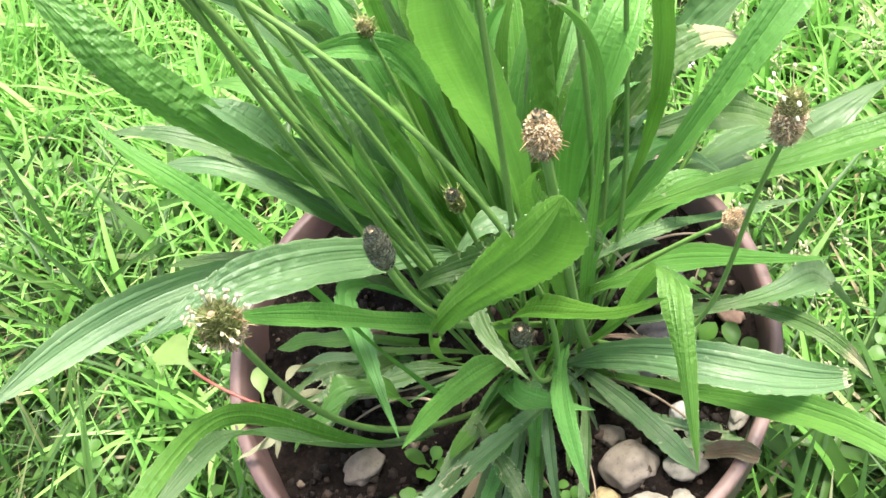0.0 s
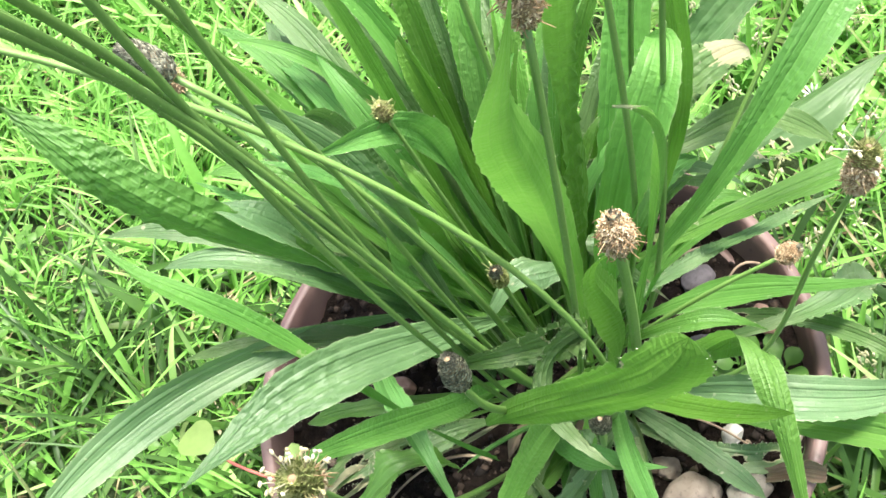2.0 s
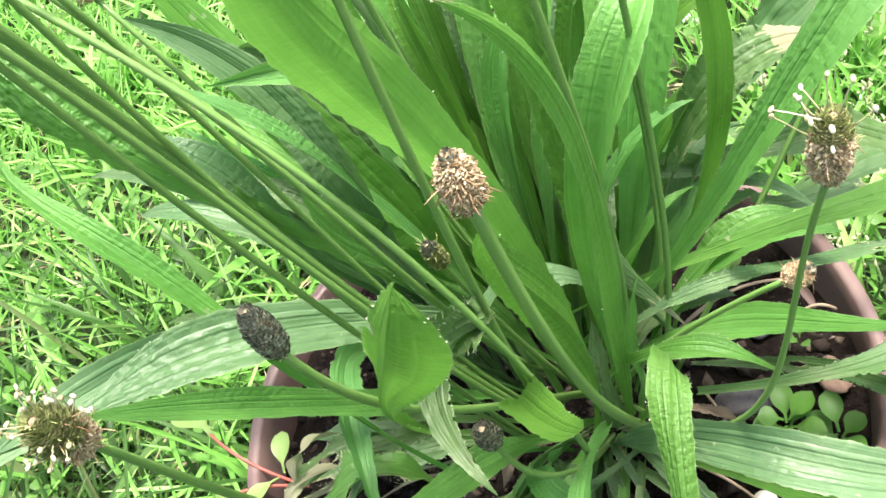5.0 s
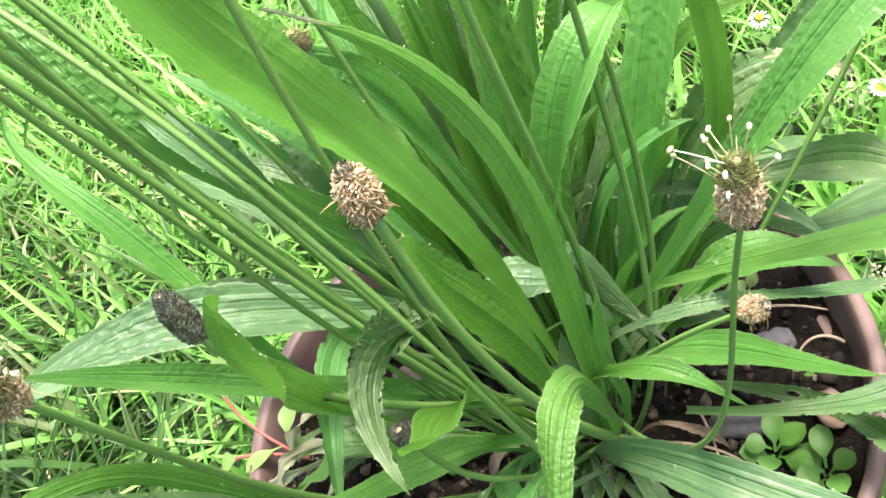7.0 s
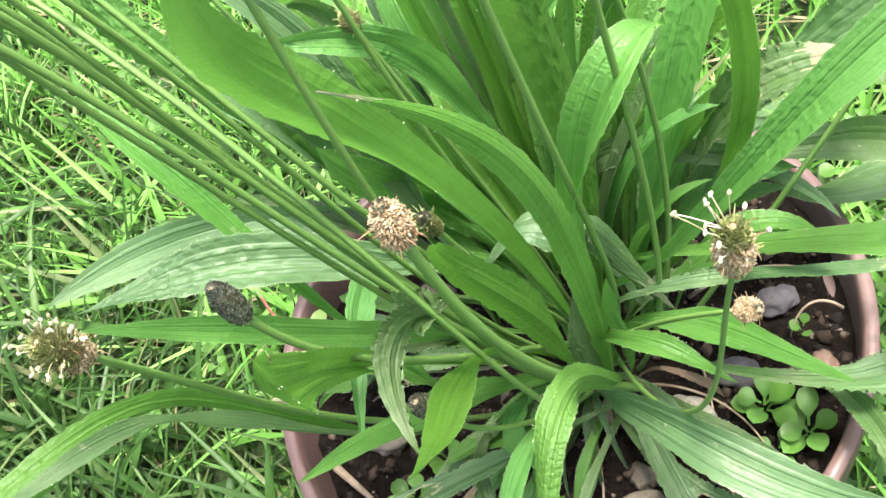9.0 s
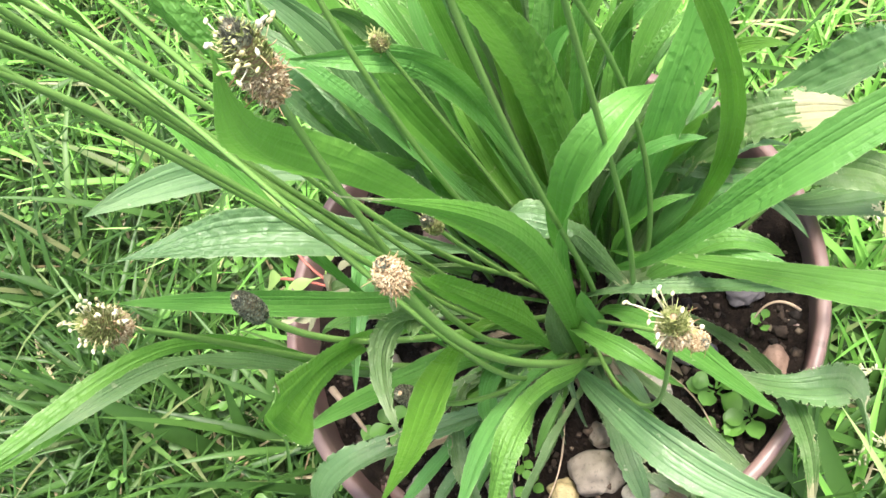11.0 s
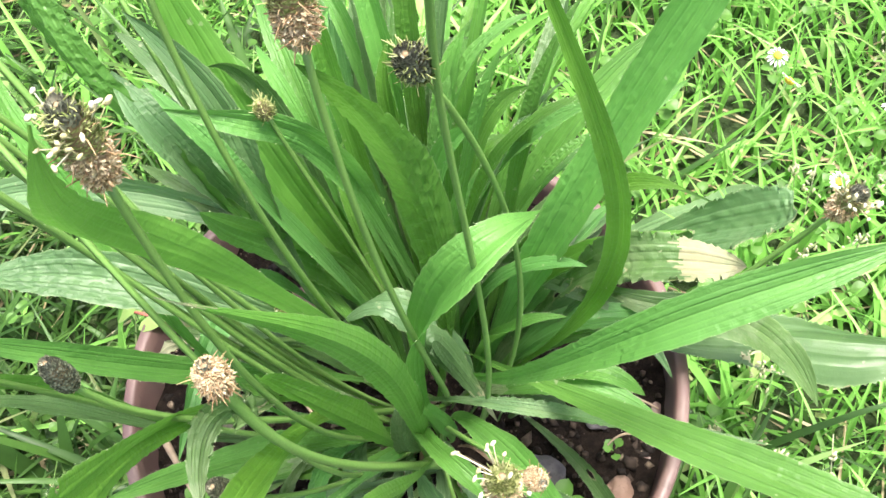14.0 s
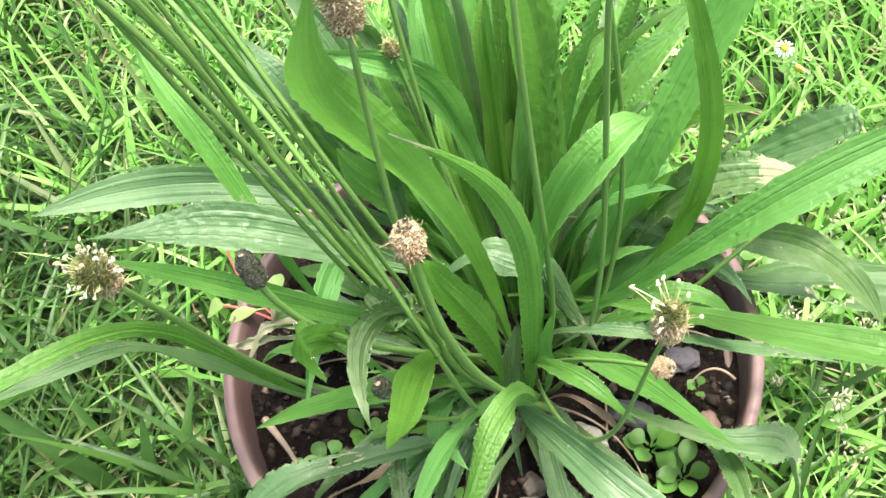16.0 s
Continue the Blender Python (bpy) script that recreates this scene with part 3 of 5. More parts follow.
leaf([(0.031, -0.019, 0.168), (0.032, -0.039, 0.298), (0.028, -0.058, 0.398), (0.017, -0.090, 0.444), (0.022, -0.106, 0.459), (0.032, -0.094, 0.510)], 0.0200, LEAF_LIME, keel=0.4, wave=0.2, ribs=0.03, margins=([(0.031, -0.019, 0.168), (0.030, -0.033, 0.299), (0.016, -0.059, 0.397), (0.001, -0.097, 0.441), (0.021, -0.116, 0.457), (0.032, -0.094, 0.510)], [(0.031, -0.019, 0.168), (0.033, -0.044, 0.298), (0.041, -0.058, 0.398), (0.032, -0.084, 0.446), (0.023, -0.096, 0.461), (0.032, -0.094, 0.510)]))
leaf([(0.023, -0.034, 0.165), (0.042, -0.049, 0.234), (0.055, -0.065, 0.289), (0.044, -0.074, 0.332), (0.028, -0.083, 0.362), (0.041, -0.086, 0.380)], 0.0150, LEAF_YOUNG, margins=([(0.023, -0.033, 0.165), (0.046, -0.048, 0.233), (0.052, -0.075, 0.286), (0.038, -0.084, 0.328), (0.021, -0.083, 0.362), (0.040, -0.087, 0.380)], [(0.023, -0.034, 0.165), (0.038, -0.049, 0.235), (0.059, -0.055, 0.292), (0.051, -0.064, 0.336), (0.035, -0.083, 0.363), (0.041, -0.086, 0.380)]), keel=0.4, wave=0.3, torn=0.1)
leaf([(-0.015, -0.026, 0.165), (-0.034, -0.085, 0.278), (0.002, -0.115, 0.369), (0.039, -0.162, 0.418), (0.047, -0.155, 0.448)], 0.0150, LEAF_YOUNG, roll0=-56, roll1=-56, keel=0.4, shape=0.86, wave=0.6, bites=2)
leaf([(0.029, 0.025, 0.166), (-0.003, 0.015, 0.274), (-0.012, 0.029, 0.343), (0.000, 0.000, 0.373), (-0.045, -0.024, 0.390)], 0.0125, LEAF, roll0=20, roll1=20)
leaf([(0.028, -0.004, 0.167), (0.044, -0.004, 0.256), (0.049, 0.005, 0.340), (0.051, -0.008, 0.417), (0.056, -0.047, 0.490)], 0.0163, LEAF_PUCKERED, roll0=-46, roll1=-46, pucker=3.4)
leaf([(0.042, -0.023, 0.170), (0.043, -0.033, 0.275), (0.059, -0.035, 0.357), (0.076, -0.028, 0.400), (0.087, -0.013, 0.393), (0.079, 0.022, 0.350)], 0.0150, LEAF_YOUNG, margins=([(0.041, -0.023, 0.170), (0.041, -0.040, 0.275), (0.068, -0.045, 0.354), (0.089, -0.036, 0.396), (0.092, -0.009, 0.397), (0.079, 0.022, 0.350)], [(0.042, -0.023, 0.170), (0.046, -0.026, 0.275), (0.049, -0.025, 0.360), (0.063, -0.020, 0.404), (0.083, -0.017, 0.388), (0.079, 0.022, 0.350)]), keel=0.4, wave=0.25)
leaf([(0.031, -0.009, 0.170), (0.077, 0.027, 0.216), (0.106, 0.049, 0.268), (0.111, 0.048, 0.319), (0.095, 0.035, 0.378), (0.071, 0.034, 0.451)], 0.0150, LEAF_YOUNG, margins=([(0.031, -0.009, 0.170), (0.078, 0.029, 0.214), (0.111, 0.051, 0.266), (0.118, 0.047, 0.319), (0.098, 0.038, 0.379), (0.072, 0.035, 0.451)], [(0.031, -0.009, 0.170), (0.076, 0.025, 0.218), (0.100, 0.047, 0.269), (0.104, 0.048, 0.319), (0.091, 0.031, 0.377), (0.070, 0.033, 0.450)]), keel=0.3, wave=0.3)
leaf([(0.021, 0.010, 0.181), (0.073, -0.015, 0.251), (0.104, -0.025, 0.315), (0.125, -0.011, 0.359), (0.159, 0.010, 0.374), (0.191, 0.044, 0.382)], 0.0150, LEAF, margins=([(0.021, 0.010, 0.181), (0.075, -0.016, 0.249), (0.102, -0.029, 0.315), (0.133, -0.015, 0.354), (0.168, 0.004, 0.367), (0.191, 0.044, 0.382)], [(0.020, 0.010, 0.181), (0.071, -0.014, 0.253), (0.106, -0.020, 0.314), (0.117, -0.007, 0.364), (0.150, 0.016, 0.381), (0.191, 0.045, 0.382)]), keel=0.3, wave=0.25)
leaf([(0.005, 0.013, 0.189), (0.049, 0.004, 0.234), (0.102, -0.003, 0.262), (0.163, -0.009, 0.277), (0.230, -0.010, 0.291), (0.297, -0.004, 0.309)], 0.0150, LEAF, margins=([(0.005, 0.013, 0.189), (0.050, 0.008, 0.233), (0.102, -0.009, 0.260), (0.162, -0.021, 0.279), (0.230, -0.021, 0.294), (0.297, -0.004, 0.309)], [(0.005, 0.013, 0.189), (0.048, -0.000, 0.234), (0.102, 0.003, 0.263), (0.164, 0.003, 0.275), (0.230, 0.001, 0.289), (0.297, -0.004, 0.309)]), keel=0.25, wave=0.2, pucker=0.6)
leaf([(0.042, -0.015, 0.168), (0.044, -0.023, 0.217), (0.066, -0.024, 0.243), (0.105, -0.041, 0.252), (0.147, -0.065, 0.280)], 0.0128, LEAF, roll0=0, roll1=0)
leaf([(0.034, -0.038, 0.174), (0.050, -0.053, 0.209), (0.074, -0.068, 0.234), (0.104, -0.081, 0.239), (0.132, -0.090, 0.224), (0.163, -0.079, 0.205)], 0.0200, LEAF_SILVER, margins=([(0.034, -0.038, 0.174), (0.055, -0.056, 0.204), (0.074, -0.075, 0.228), (0.099, -0.091, 0.236), (0.130, -0.100, 0.220), (0.162, -0.081, 0.204)], [(0.033, -0.038, 0.174), (0.044, -0.050, 0.215), (0.074, -0.060, 0.241), (0.108, -0.070, 0.243), (0.134, -0.080, 0.228), (0.163, -0.076, 0.207)]), keel=0.2, wave=0.15, ribs=0.04, cut=0.98)
leaf([(0.047, -0.035, 0.187), (0.075, -0.090, 0.296), (0.085, -0.102, 0.376), (0.075, -0.123, 0.379), (0.077, -0.166, 0.317)], 0.0094, LEAF, roll0=20, roll1=185, shape=0.6, stem=0.75)
leaf([(0.010, -0.015, 0.152), (0.003, -0.048, 0.237), (0.020, -0.078, 0.305), (0.052, -0.133, 0.348), (0.068, -0.162, 0.411)], 0.0132, LEAF_YOUNG, roll0=12, roll1=12)
leaf([(0.022, -0.012, 0.190), (-0.035, -0.004, 0.268), (-0.077, -0.014, 0.331), (-0.102, -0.027, 0.369), (-0.116, -0.013, 0.396), (-0.143, 0.012, 0.417)], 0.0200, LEAF_PUCKERED, margins=([(0.022, -0.012, 0.190), (-0.037, 0.003, 0.267), (-0.085, -0.006, 0.327), (-0.115, -0.031, 0.361), (-0.129, -0.020, 0.389), (-0.143, 0.012, 0.417)], [(0.022, -0.012, 0.190), (-0.033, -0.011, 0.269), (-0.069, -0.021, 0.334), (-0.089, -0.023, 0.377), (-0.104, -0.006, 0.402), (-0.143, 0.012, 0.418)]), keel=0.25, wave=0.15, pucker=1.6)
leaf([(-0.013, -0.014, 0.231), (-0.032, -0.018, 0.287), (-0.025, -0.008, 0.336), (-0.035, 0.004, 0.374), (-0.072, -0.004, 0.405)], 0.0148, LEAF_SILVER, roll0=-78, roll1=-78)
leaf([(0.009, -0.005, 0.156), (-0.002, 0.012, 0.218), (-0.026, 0.012, 0.262), (-0.039, -0.019, 0.301), (-0.029, -0.039, 0.356)], 0.0178, LEAF, roll0=-18, roll1=-18)
leaf([(0.037, 0.012, 0.157), (0.052, 0.026, 0.237), (0.075, 0.047, 0.314), (0.098, 0.076, 0.391), (0.127, 0.109, 0.465)], 0.0190, LEAF_YOUNG, roll0=40, roll1=40)
leaf([(0.038, 0.049, 0.175), (0.091, 0.083, 0.240), (0.127, 0.096, 0.288), (0.162, 0.085, 0.299), (0.152, 0.092, 0.305)], 0.0250, LEAF_SILVER, torn=.25, shape=0.72, pucker=0.5, dry=0.9, bites=4, cut=0.96)
leaf([(0.056, 0.066, 0.223), (0.116, 0.047, 0.239), (0.136, 0.078, 0.226), (0.153, 0.110, 0.196), (0.194, 0.080, 0.169)], 0.0198, LEAF_OLD)
leaf([(0.104, 0.065, 0.204), (0.126, 0.078, 0.161), (0.178, 0.128, 0.158), (0.251, 0.153, 0.148)], 0.0359, LEAF_CRIMPED, bites=1)
leaf([(0.070, -0.015, 0.171), (0.144, -0.044, 0.214), (0.167, -0.031, 0.208), (0.156, 0.011, 0.185), (0.180, -0.041, 0.186)], 0.0180, LEAF_OLD, torn=.3, bites=2)
leaf([(0.049, 0.019, 0.141), (0.117, 0.009, 0.152), (0.161, -0.031, 0.191), (0.166, -0.088, 0.220)], 0.0105, LEAF_OLD, torn=.3, dry=0.88, bites=3)
leaf([(0.035, -0.019, 0.146), (0.096, -0.075, 0.178), (0.161, -0.089, 0.224), (0.182, -0.159, 0.230)], 0.0147, LEAF)
leaf([(0.032, -0.031, 0.151), (0.066, -0.066, 0.165), (0.093, -0.086, 0.158), (0.124, -0.065, 0.134)], 0.0143, LEAF_OLD, torn=.5, bites=3)
leaf([(-0.017, -0.017, 0.212), (-0.052, -0.103, 0.381), (0.135, -0.108, 0.343), (-0.038, -0.058, 0.347), (0.027, -0.128, 0.320)], 0.0165, LEAF_OLD, roll0=86, roll1=86, torn=.5, bites=4)
leaf([(-0.006, -0.003, 0.162), (-0.081, 0.010, 0.225), (-0.072, -0.018, 0.264), (-0.035, -0.104, 0.241)], 0.0129, LEAF, roll0=29, roll1=29, torn=.2)
leaf([(0.047, -0.037, 0.170), (-0.001, -0.116, 0.235), (-0.073, -0.150, 0.234), (-0.046, -0.177, 0.137)], 0.0175, LEAF_SILVER, roll0=-13, roll1=-13, torn=.35, bites=3)
leaf([(0.031, -0.011, 0.152), (0.017, -0.050, 0.210), (-0.004, -0.089, 0.264), (-0.022, -0.139, 0.302)], 0.0113, LEAF, roll0=-45, roll1=-45)
leaf([(0.027, -0.016, 0.153), (0.045, -0.041, 0.184), (0.043, -0.056, 0.222), (0.043, -0.039, 0.267)], 0.0109, LEAF_SILVER)
leaf([(0.037, -0.017, 0.147), (0.059, -0.022, 0.181), (0.048, -0.032, 0.238), (0.066, -0.049, 0.304)], 0.0081, LEAF_YOUNG)
leaf([(0.066, -0.006, 0.203), (0.047, -0.035, 0.302), (0.035, -0.009, 0.314), (0.073, -0.017, 0.224)], 0.0115, LEAF_SILVER, dry=0.93)
leaf([(0.050, 0.002, 0.174), (0.048, 0.005, 0.247), (0.011, 0.012, 0.274), (-0.012, -0.013, 0.233)], 0.0163, LEAF_SILVER, roll0=-4, roll1=-4)
leaf([(0.026, -0.015, 0.172), (0.045, -0.046, 0.253), (0.079, -0.063, 0.292), (0.105, -0.055, 0.245)], 0.0085, LEAF, roll0=14, roll1=14)
leaf([(0.033, -0.020, 0.206), (0.066, -0.032, 0.279), (0.102, -0.002, 0.231), (0.182, 0.051, 0.170)], 0.0075, LEAF_OLD, roll0=16, roll1=16, torn=.3, bites=1)
leaf([(0.044, -0.012, 0.157), (0.036, -0.045, 0.215), (0.030, -0.088, 0.254), (0.042, -0.148, 0.265)], 0.0088, LEAF)
leaf([(0.035, -0.019, 0.148), (0.019, -0.045, 0.162), (-0.004, -0.062, 0.176), (-0.024, -0.087, 0.184)], 0.0161, LEAF, roll0=-27, roll1=-27)
leaf([(0.022, -0.016, 0.152), (0.003, -0.056, 0.191), (0.007, -0.087, 0.228), (0.048, -0.104, 0.249)], 0.0111, LEAF, roll0=30, roll1=30)
leaf([(-0.023, 0.035, 0.158), (-0.039, 0.050, 0.237), (-0.057, 0.087, 0.294), (-0.081, 0.151, 0.304)], 0.0244, LEAF_SILVER)
leaf([(-0.012, 0.028, 0.153), (-0.013, 0.007, 0.251), (-0.040, -0.004, 0.341), (-0.076, 0.016, 0.427)], 0.0203, LEAF_YOUNG, roll0=-16, roll1=-16)
leaf([(-0.027, 0.031, 0.185), (-0.070, -0.017, 0.293), (-0.062, -0.021, 0.371), (-0.098, -0.004, 0.360)], 0.0142, LEAF_SILVER, roll0=-19, roll1=-19)
leaf([(0.044, 0.035, 0.169), (0.055, 0.060, 0.223), (0.101, 0.062, 0.238), (0.130, 0.045, 0.206)], 0.0068, LEAF_SILVER)
leaf([(0.035, 0.033, 0.185), (0.011, 0.031, 0.268), (0.040, 0.039, 0.275), (0.106, 0.059, 0.221)], 0.0128, LEAF_OLD)
leaf([(0.035, 0.112, 0.137), (0.060, 0.178, 0.090), (0.093, 0.239, 0.042), (0.117, 0.310, 0.000)], 0.0210, LEAF_PALE)
leaf([(0.059, 0.031, 0.152), (0.060, 0.044, 0.232), (0.079, 0.044, 0.292), (0.119, 0.045, 0.314), (0.142, 0.080, 0.266)], 0.0204, LEAF_OLD, torn=.4, shape=0.7, wave=0.5, pucker=0.6, dry=0.78, bites=6)

# flower stalks with their heads
flower_stalk([(0.054, -0.023, 0.153), (0.042, -0.063, 0.240), (0.047, -0.099, 0.318), (0.043, -0.099, 0.402)], 0.0017, dict(length=0.0165, radius=0.0050, seed=1, wisps=70), upright=0.45, label="green stalk with a round dried brown flower head")
flower_stalk([(0.031, -0.006, 0.163), (0.015, -0.052, 0.246), (-0.005, -0.108, 0.311), (-0.010, -0.116, 0.380)], 0.0013, dict(length=0.0185, radius=0.0044, mix=(0.0, 0.0), seed=2, wisps=0), upright=0.75, label="curved green stalk with a dark unopened flower head")
flower_stalk([(0.026, -0.011, 0.153), (0.042, -0.026, 0.207), (0.068, -0.040, 0.257), (0.109, -0.051, 0.293)], 0.0010, dict(length=0.0098, radius=0.0042, seed=3, wisps=30), label="green stalk with a small dried brown flower head")
flower_stalk([(0.038, -0.018, 0.178), (0.076, -0.072, 0.217), (0.110, -0.077, 0.242), (0.102, -0.066, 0.292), (0.119, -0.080, 0.371)], 0.0009, dict(length=0.022, radius=0.0053, mix=(0.7, 1.2), stamens=12, ring=(0.6, 1.0), bristles=22, seed=4, wisps=14, reach=1.6), upright=0.6, label="upright stalk whose brown flower head bears cream stamens")
flower_stalk([(0.005, -0.030, 0.135), (-0.065, -0.086, 0.182), (-0.069, -0.102, 0.273), (-0.058, -0.135, 0.380)], 0.0013, dict(length=0.023, radius=0.0062, mix=(0.42, 1.2), stamens=34, ring=(0.45, 1.0), bristles=60, seed=5, wisps=40), label="arching stalk with a large flower head ringed by cream stamens")
flower_stalk([(0.018, -0.021, 0.150), (0.023, -0.078, 0.252), (0.030, -0.091, 0.362), (0.032, -0.088, 0.483)], 0.0011, dict(length=0.027, radius=0.0054, mix=(0.5, 0.82), stamens=20, ring=(0.5, 0.8), bristles=80, seed=6, wisps=40), label="tall stalk with a long flower head, brown below and dark above")
flower_stalk([(0.028, -0.002, 0.157), (0.068, -0.027, 0.256), (0.060, -0.053, 0.363), (0.056, -0.043, 0.493)], 0.0011, dict(length=0.02, radius=0.0052, mix=(0.6, 1.0), stamens=22, ring=(0.5, 1.0), bristles=40, seed=7, wisps=40), label="tall stalk with a flower head, brown below and cream above")
flower_stalk([(0.038, -0.009, 0.134), (0.078, -0.018, 0.217), (0.082, -0.016, 0.334), (0.069, -0.025, 0.441), (0.088, -0.036, 0.524)], 0.0010, dict(length=0.018, radius=0.0052, mix=(0.35, 1.2), seed=8, stamens=24, ring=(0.4, 1.0), bristles=30), label="tall stalk whose flower head is ringed by cream stamens")
flower_stalk([(0.049, -0.001, 0.153), (0.081, 0.027, 0.263), (0.067, 0.017, 0.374), (0.077, -0.031, 0.481)], 0.0010, dict(length=0.0125, radius=0.0045, mix=(0.0, 0.25), seed=9, wisps=0, bristles=80), label="tall stalk with a dark bristly flower head")
flower_stalk([(0.028, -0.014, 0.154), (0.030, -0.035, 0.279), (0.026, -0.061, 0.395), (0.016, -0.047, 0.503)], 0.00095, dict(length=0.022, radius=0.0054, seed=15, mix=(0.8, 1.2), bristles=20), label="tall stalk with a tan flower head")
flower_stalk([(0.001, -0.024, 0.146), (-0.023, -0.069, 0.297), (-0.049, -0.083, 0.452), (-0.035, -0.135, 0.598)], 0.00095, dict(length=0.02, radius=0.005, seed=10))
flower_stalk([(0.011, -0.017, 0.161), (-0.022, -0.071, 0.296), (-0.031, -0.057, 0.435), (-0.057, -0.123, 0.553)], 0.00095, dict(length=0.02, radius=0.005, seed=11))
flower_stalk([(0.004, 0.004, 0.171), (-0.001, -0.059, 0.292), (-0.001, -0.073, 0.405), (-0.056, -0.059, 0.471)], 0.0011, dict(length=0.015, radius=0.0048, mix=(0.0, 0.0), seed=12, wisps=0), label="long slanting stalk with a large dark unopened flower head")
flower_stalk([(-0.029, -0.002, 0.156), (-0.028, -0.011, 0.253), (-0.038, -0.018, 0.338), (-0.080, 0.003, 0.410)], 0.0011, dict(length=0.02, radius=0.0052, seed=13), label="slanting stalk with a dried brown flower head")
flower_stalk([(0.022, -0.041, 0.165), (0.061, -0.129, 0.330), (0.024, -0.079, 0.476), (-0.172, -0.057, 0.547)], 0.00095, dict(length=0.02, radius=0.005, seed=14))
flower_stalk([(0.001, -0.024, 0.146), (-0.020, -0.065, 0.302), (-0.044, -0.076, 0.462), (-0.027, -0.122, 0.616)], 0.0009, dict(length=0.02, radius=0.005, seed=57))
flower_stalk([(0.011, -0.017, 0.161), (-0.018, -0.068, 0.301), (-0.023, -0.052, 0.444), (-0.044, -0.114, 0.568)], 0.0009, dict(length=0.02, radius=0.005, seed=66))
flower_stalk([(0.03, -0.02, 0.15), (0.03, -0.07, 0.21), (0.024, -0.105, 0.27), (0.026, -0.113, 0.322)], 0.001, dict(length=0.012, radius=0.004, mix=(0.0, 0.0), seed=21, wisps=0), "short stalk with a dark unopened flower head")
flower_stalk([(0.02, 0.0, 0.15), (0.015, -0.02, 0.21), (0.008, -0.035, 0.27), (0.005, -0.044, 0.316)], 0.001, dict(length=0.014, radius=0.0036, mix=(0.0, 0.75), seed=22, wisps=0, bristles=14), "short stalk with a greenish young flower head")
flower_stalk([(0.01, 0.01, 0.15), (0.0, 0.01, 0.24), (-0.01, 0.0, 0.32), (-0.018, -0.003, 0.376)], 0.0009, dict(length=0.008, radius=0.0034, mix=(0.0, 1.0), seed=23, wisps=0, bristles=45, spiky=0.5, scale=0.5), "thin stalk with a small bristly green bud")
flower_stalk([(0.06, 0.01, 0.15), (0.1, 0.03, 0.22), (0.14, 0.05, 0.29), (0.166, 0.062, 0.352)], 0.001, dict(length=0.016, radius=0.005, mix=(0.5, 0.8), stamens=20, seed=24), "slanting stalk with a flower head fringed by cream stamens")

# a close bundle of ribbed stalks leaning out over the rim
flower_stalk([(0.017, -0.028, 0.161), (0.002, -0.067, 0.272), (-0.024, -0.081, 0.375), (-0.036, -0.082, 0.465), (-0.042, -0.111, 0.518), (-0.047, -0.137, 0.566)], 0.0010, None, "long slanting ribbed stalk in a close bundle")
flower_stalk([(0.015, -0.025, 0.162), (-0.001, -0.062, 0.272), (-0.029, -0.074, 0.375), (-0.042, -0.073, 0.465), (-0.048, -0.100, 0.518), (-0.053, -0.124, 0.566)], 0.0011, None, "long slanting ribbed stalk in a close bundle")
flower_stalk([(0.013, -0.024, 0.161), (-0.006, -0.059, 0.272), (-0.035, -0.069, 0.375), (-0.050, -0.067, 0.464), (-0.058, -0.093, 0.517), (-0.065, -0.116, 0.565)], 0.0009, None, "long slanting ribbed stalk in a close bundle")

# the dense upright leaves at the back of the rosette
fill = random.Random(11)
for k in range(58):
    a = radians(fill.uniform(15, 200))
    d = Vector((math.cos(a), math.sin(a), 0))
    b = Vector((0.015, 0.015, 0.146)) + d * fill.uniform(0, 0.035)
    h, r = fill.uniform(0.11, 0.28), fill.uniform(0.03, 0.14)
    bow = Vector((-d.y, d.x, 0)) * fill.uniform(-0.03, 0.03)
    leaf([b, b + d * r * 0.12 + bow * 0.4 + Vector((0, 0, h * 0.5)), b + d * r * 0.45 + bow + Vector((0, 0, h * 0.9)), b + d * r + bow * 0.3 + Vector((0, 0, h * fill.uniform(0.85, 1.0)))], fill.uniform(0.007, 0.013), fill.choice([LEAF, LEAF, LEAF_YOUNG, LEAF_YOUNG, LEAF_SILVER]), keel=fill.uniform(0.25, 0.6), wave=0.2, roll0=fill.uniform(-35, 35), roll1=fill.uniform(-35, 35))

# withered and dead leaves low in the rosette
leaf([(-0.005, -0.02, 0.15), (-0.035, -0.03, 0.178), (-0.075, -0.035, 0.178), (-0.098, -0.055, 0.155)], 0.013, LEAF_OLD, torn=0.35, wave=0.7, bites=3, dry=0.9)
leaf([(-0.01, -0.01, 0.15), (-0.05, -0.012, 0.172), (-0.085, -0.02, 0.172), (-0.11, -0.022, 0.156)], 0.011, LEAF, wave=0.3)
leaf([(-0.02, -0.012, 0.15), (-0.05, -0.02, 0.165), (-0.08, -0.024, 0.164), (-0.1, -0.035, 0.158)], 0.008, LEAF_YOUNG, wave=0.3)
leaf([(-0.048, -0.044, 0.163), (-0.056, -0.048, 0.200), (-0.077, -0.053, 0.200), (-0.105, -0.067, 0.170)], 0.019, LEAF, bites=5, torn=0.2, wave=0.4, stem=0.4, shape=0.5)
leaf([(-0.075, -0.034, 0.165), (-0.094, -0.043, 0.185), (-0.115, -0.045, 0.190), (-0.116, -0.067, 0.165)], 0.007, DRY, torn=0.4, wave=0.8, roll1=200)
leaf([(-0.072, -0.025, 0.165), (-0.091, -0.050, 0.180), (-0.124, -0.060, 0.175), (-0.138, -0.067, 0.166)], 0.006, DRY, torn=0.4, wave=0.8, roll1=-120)
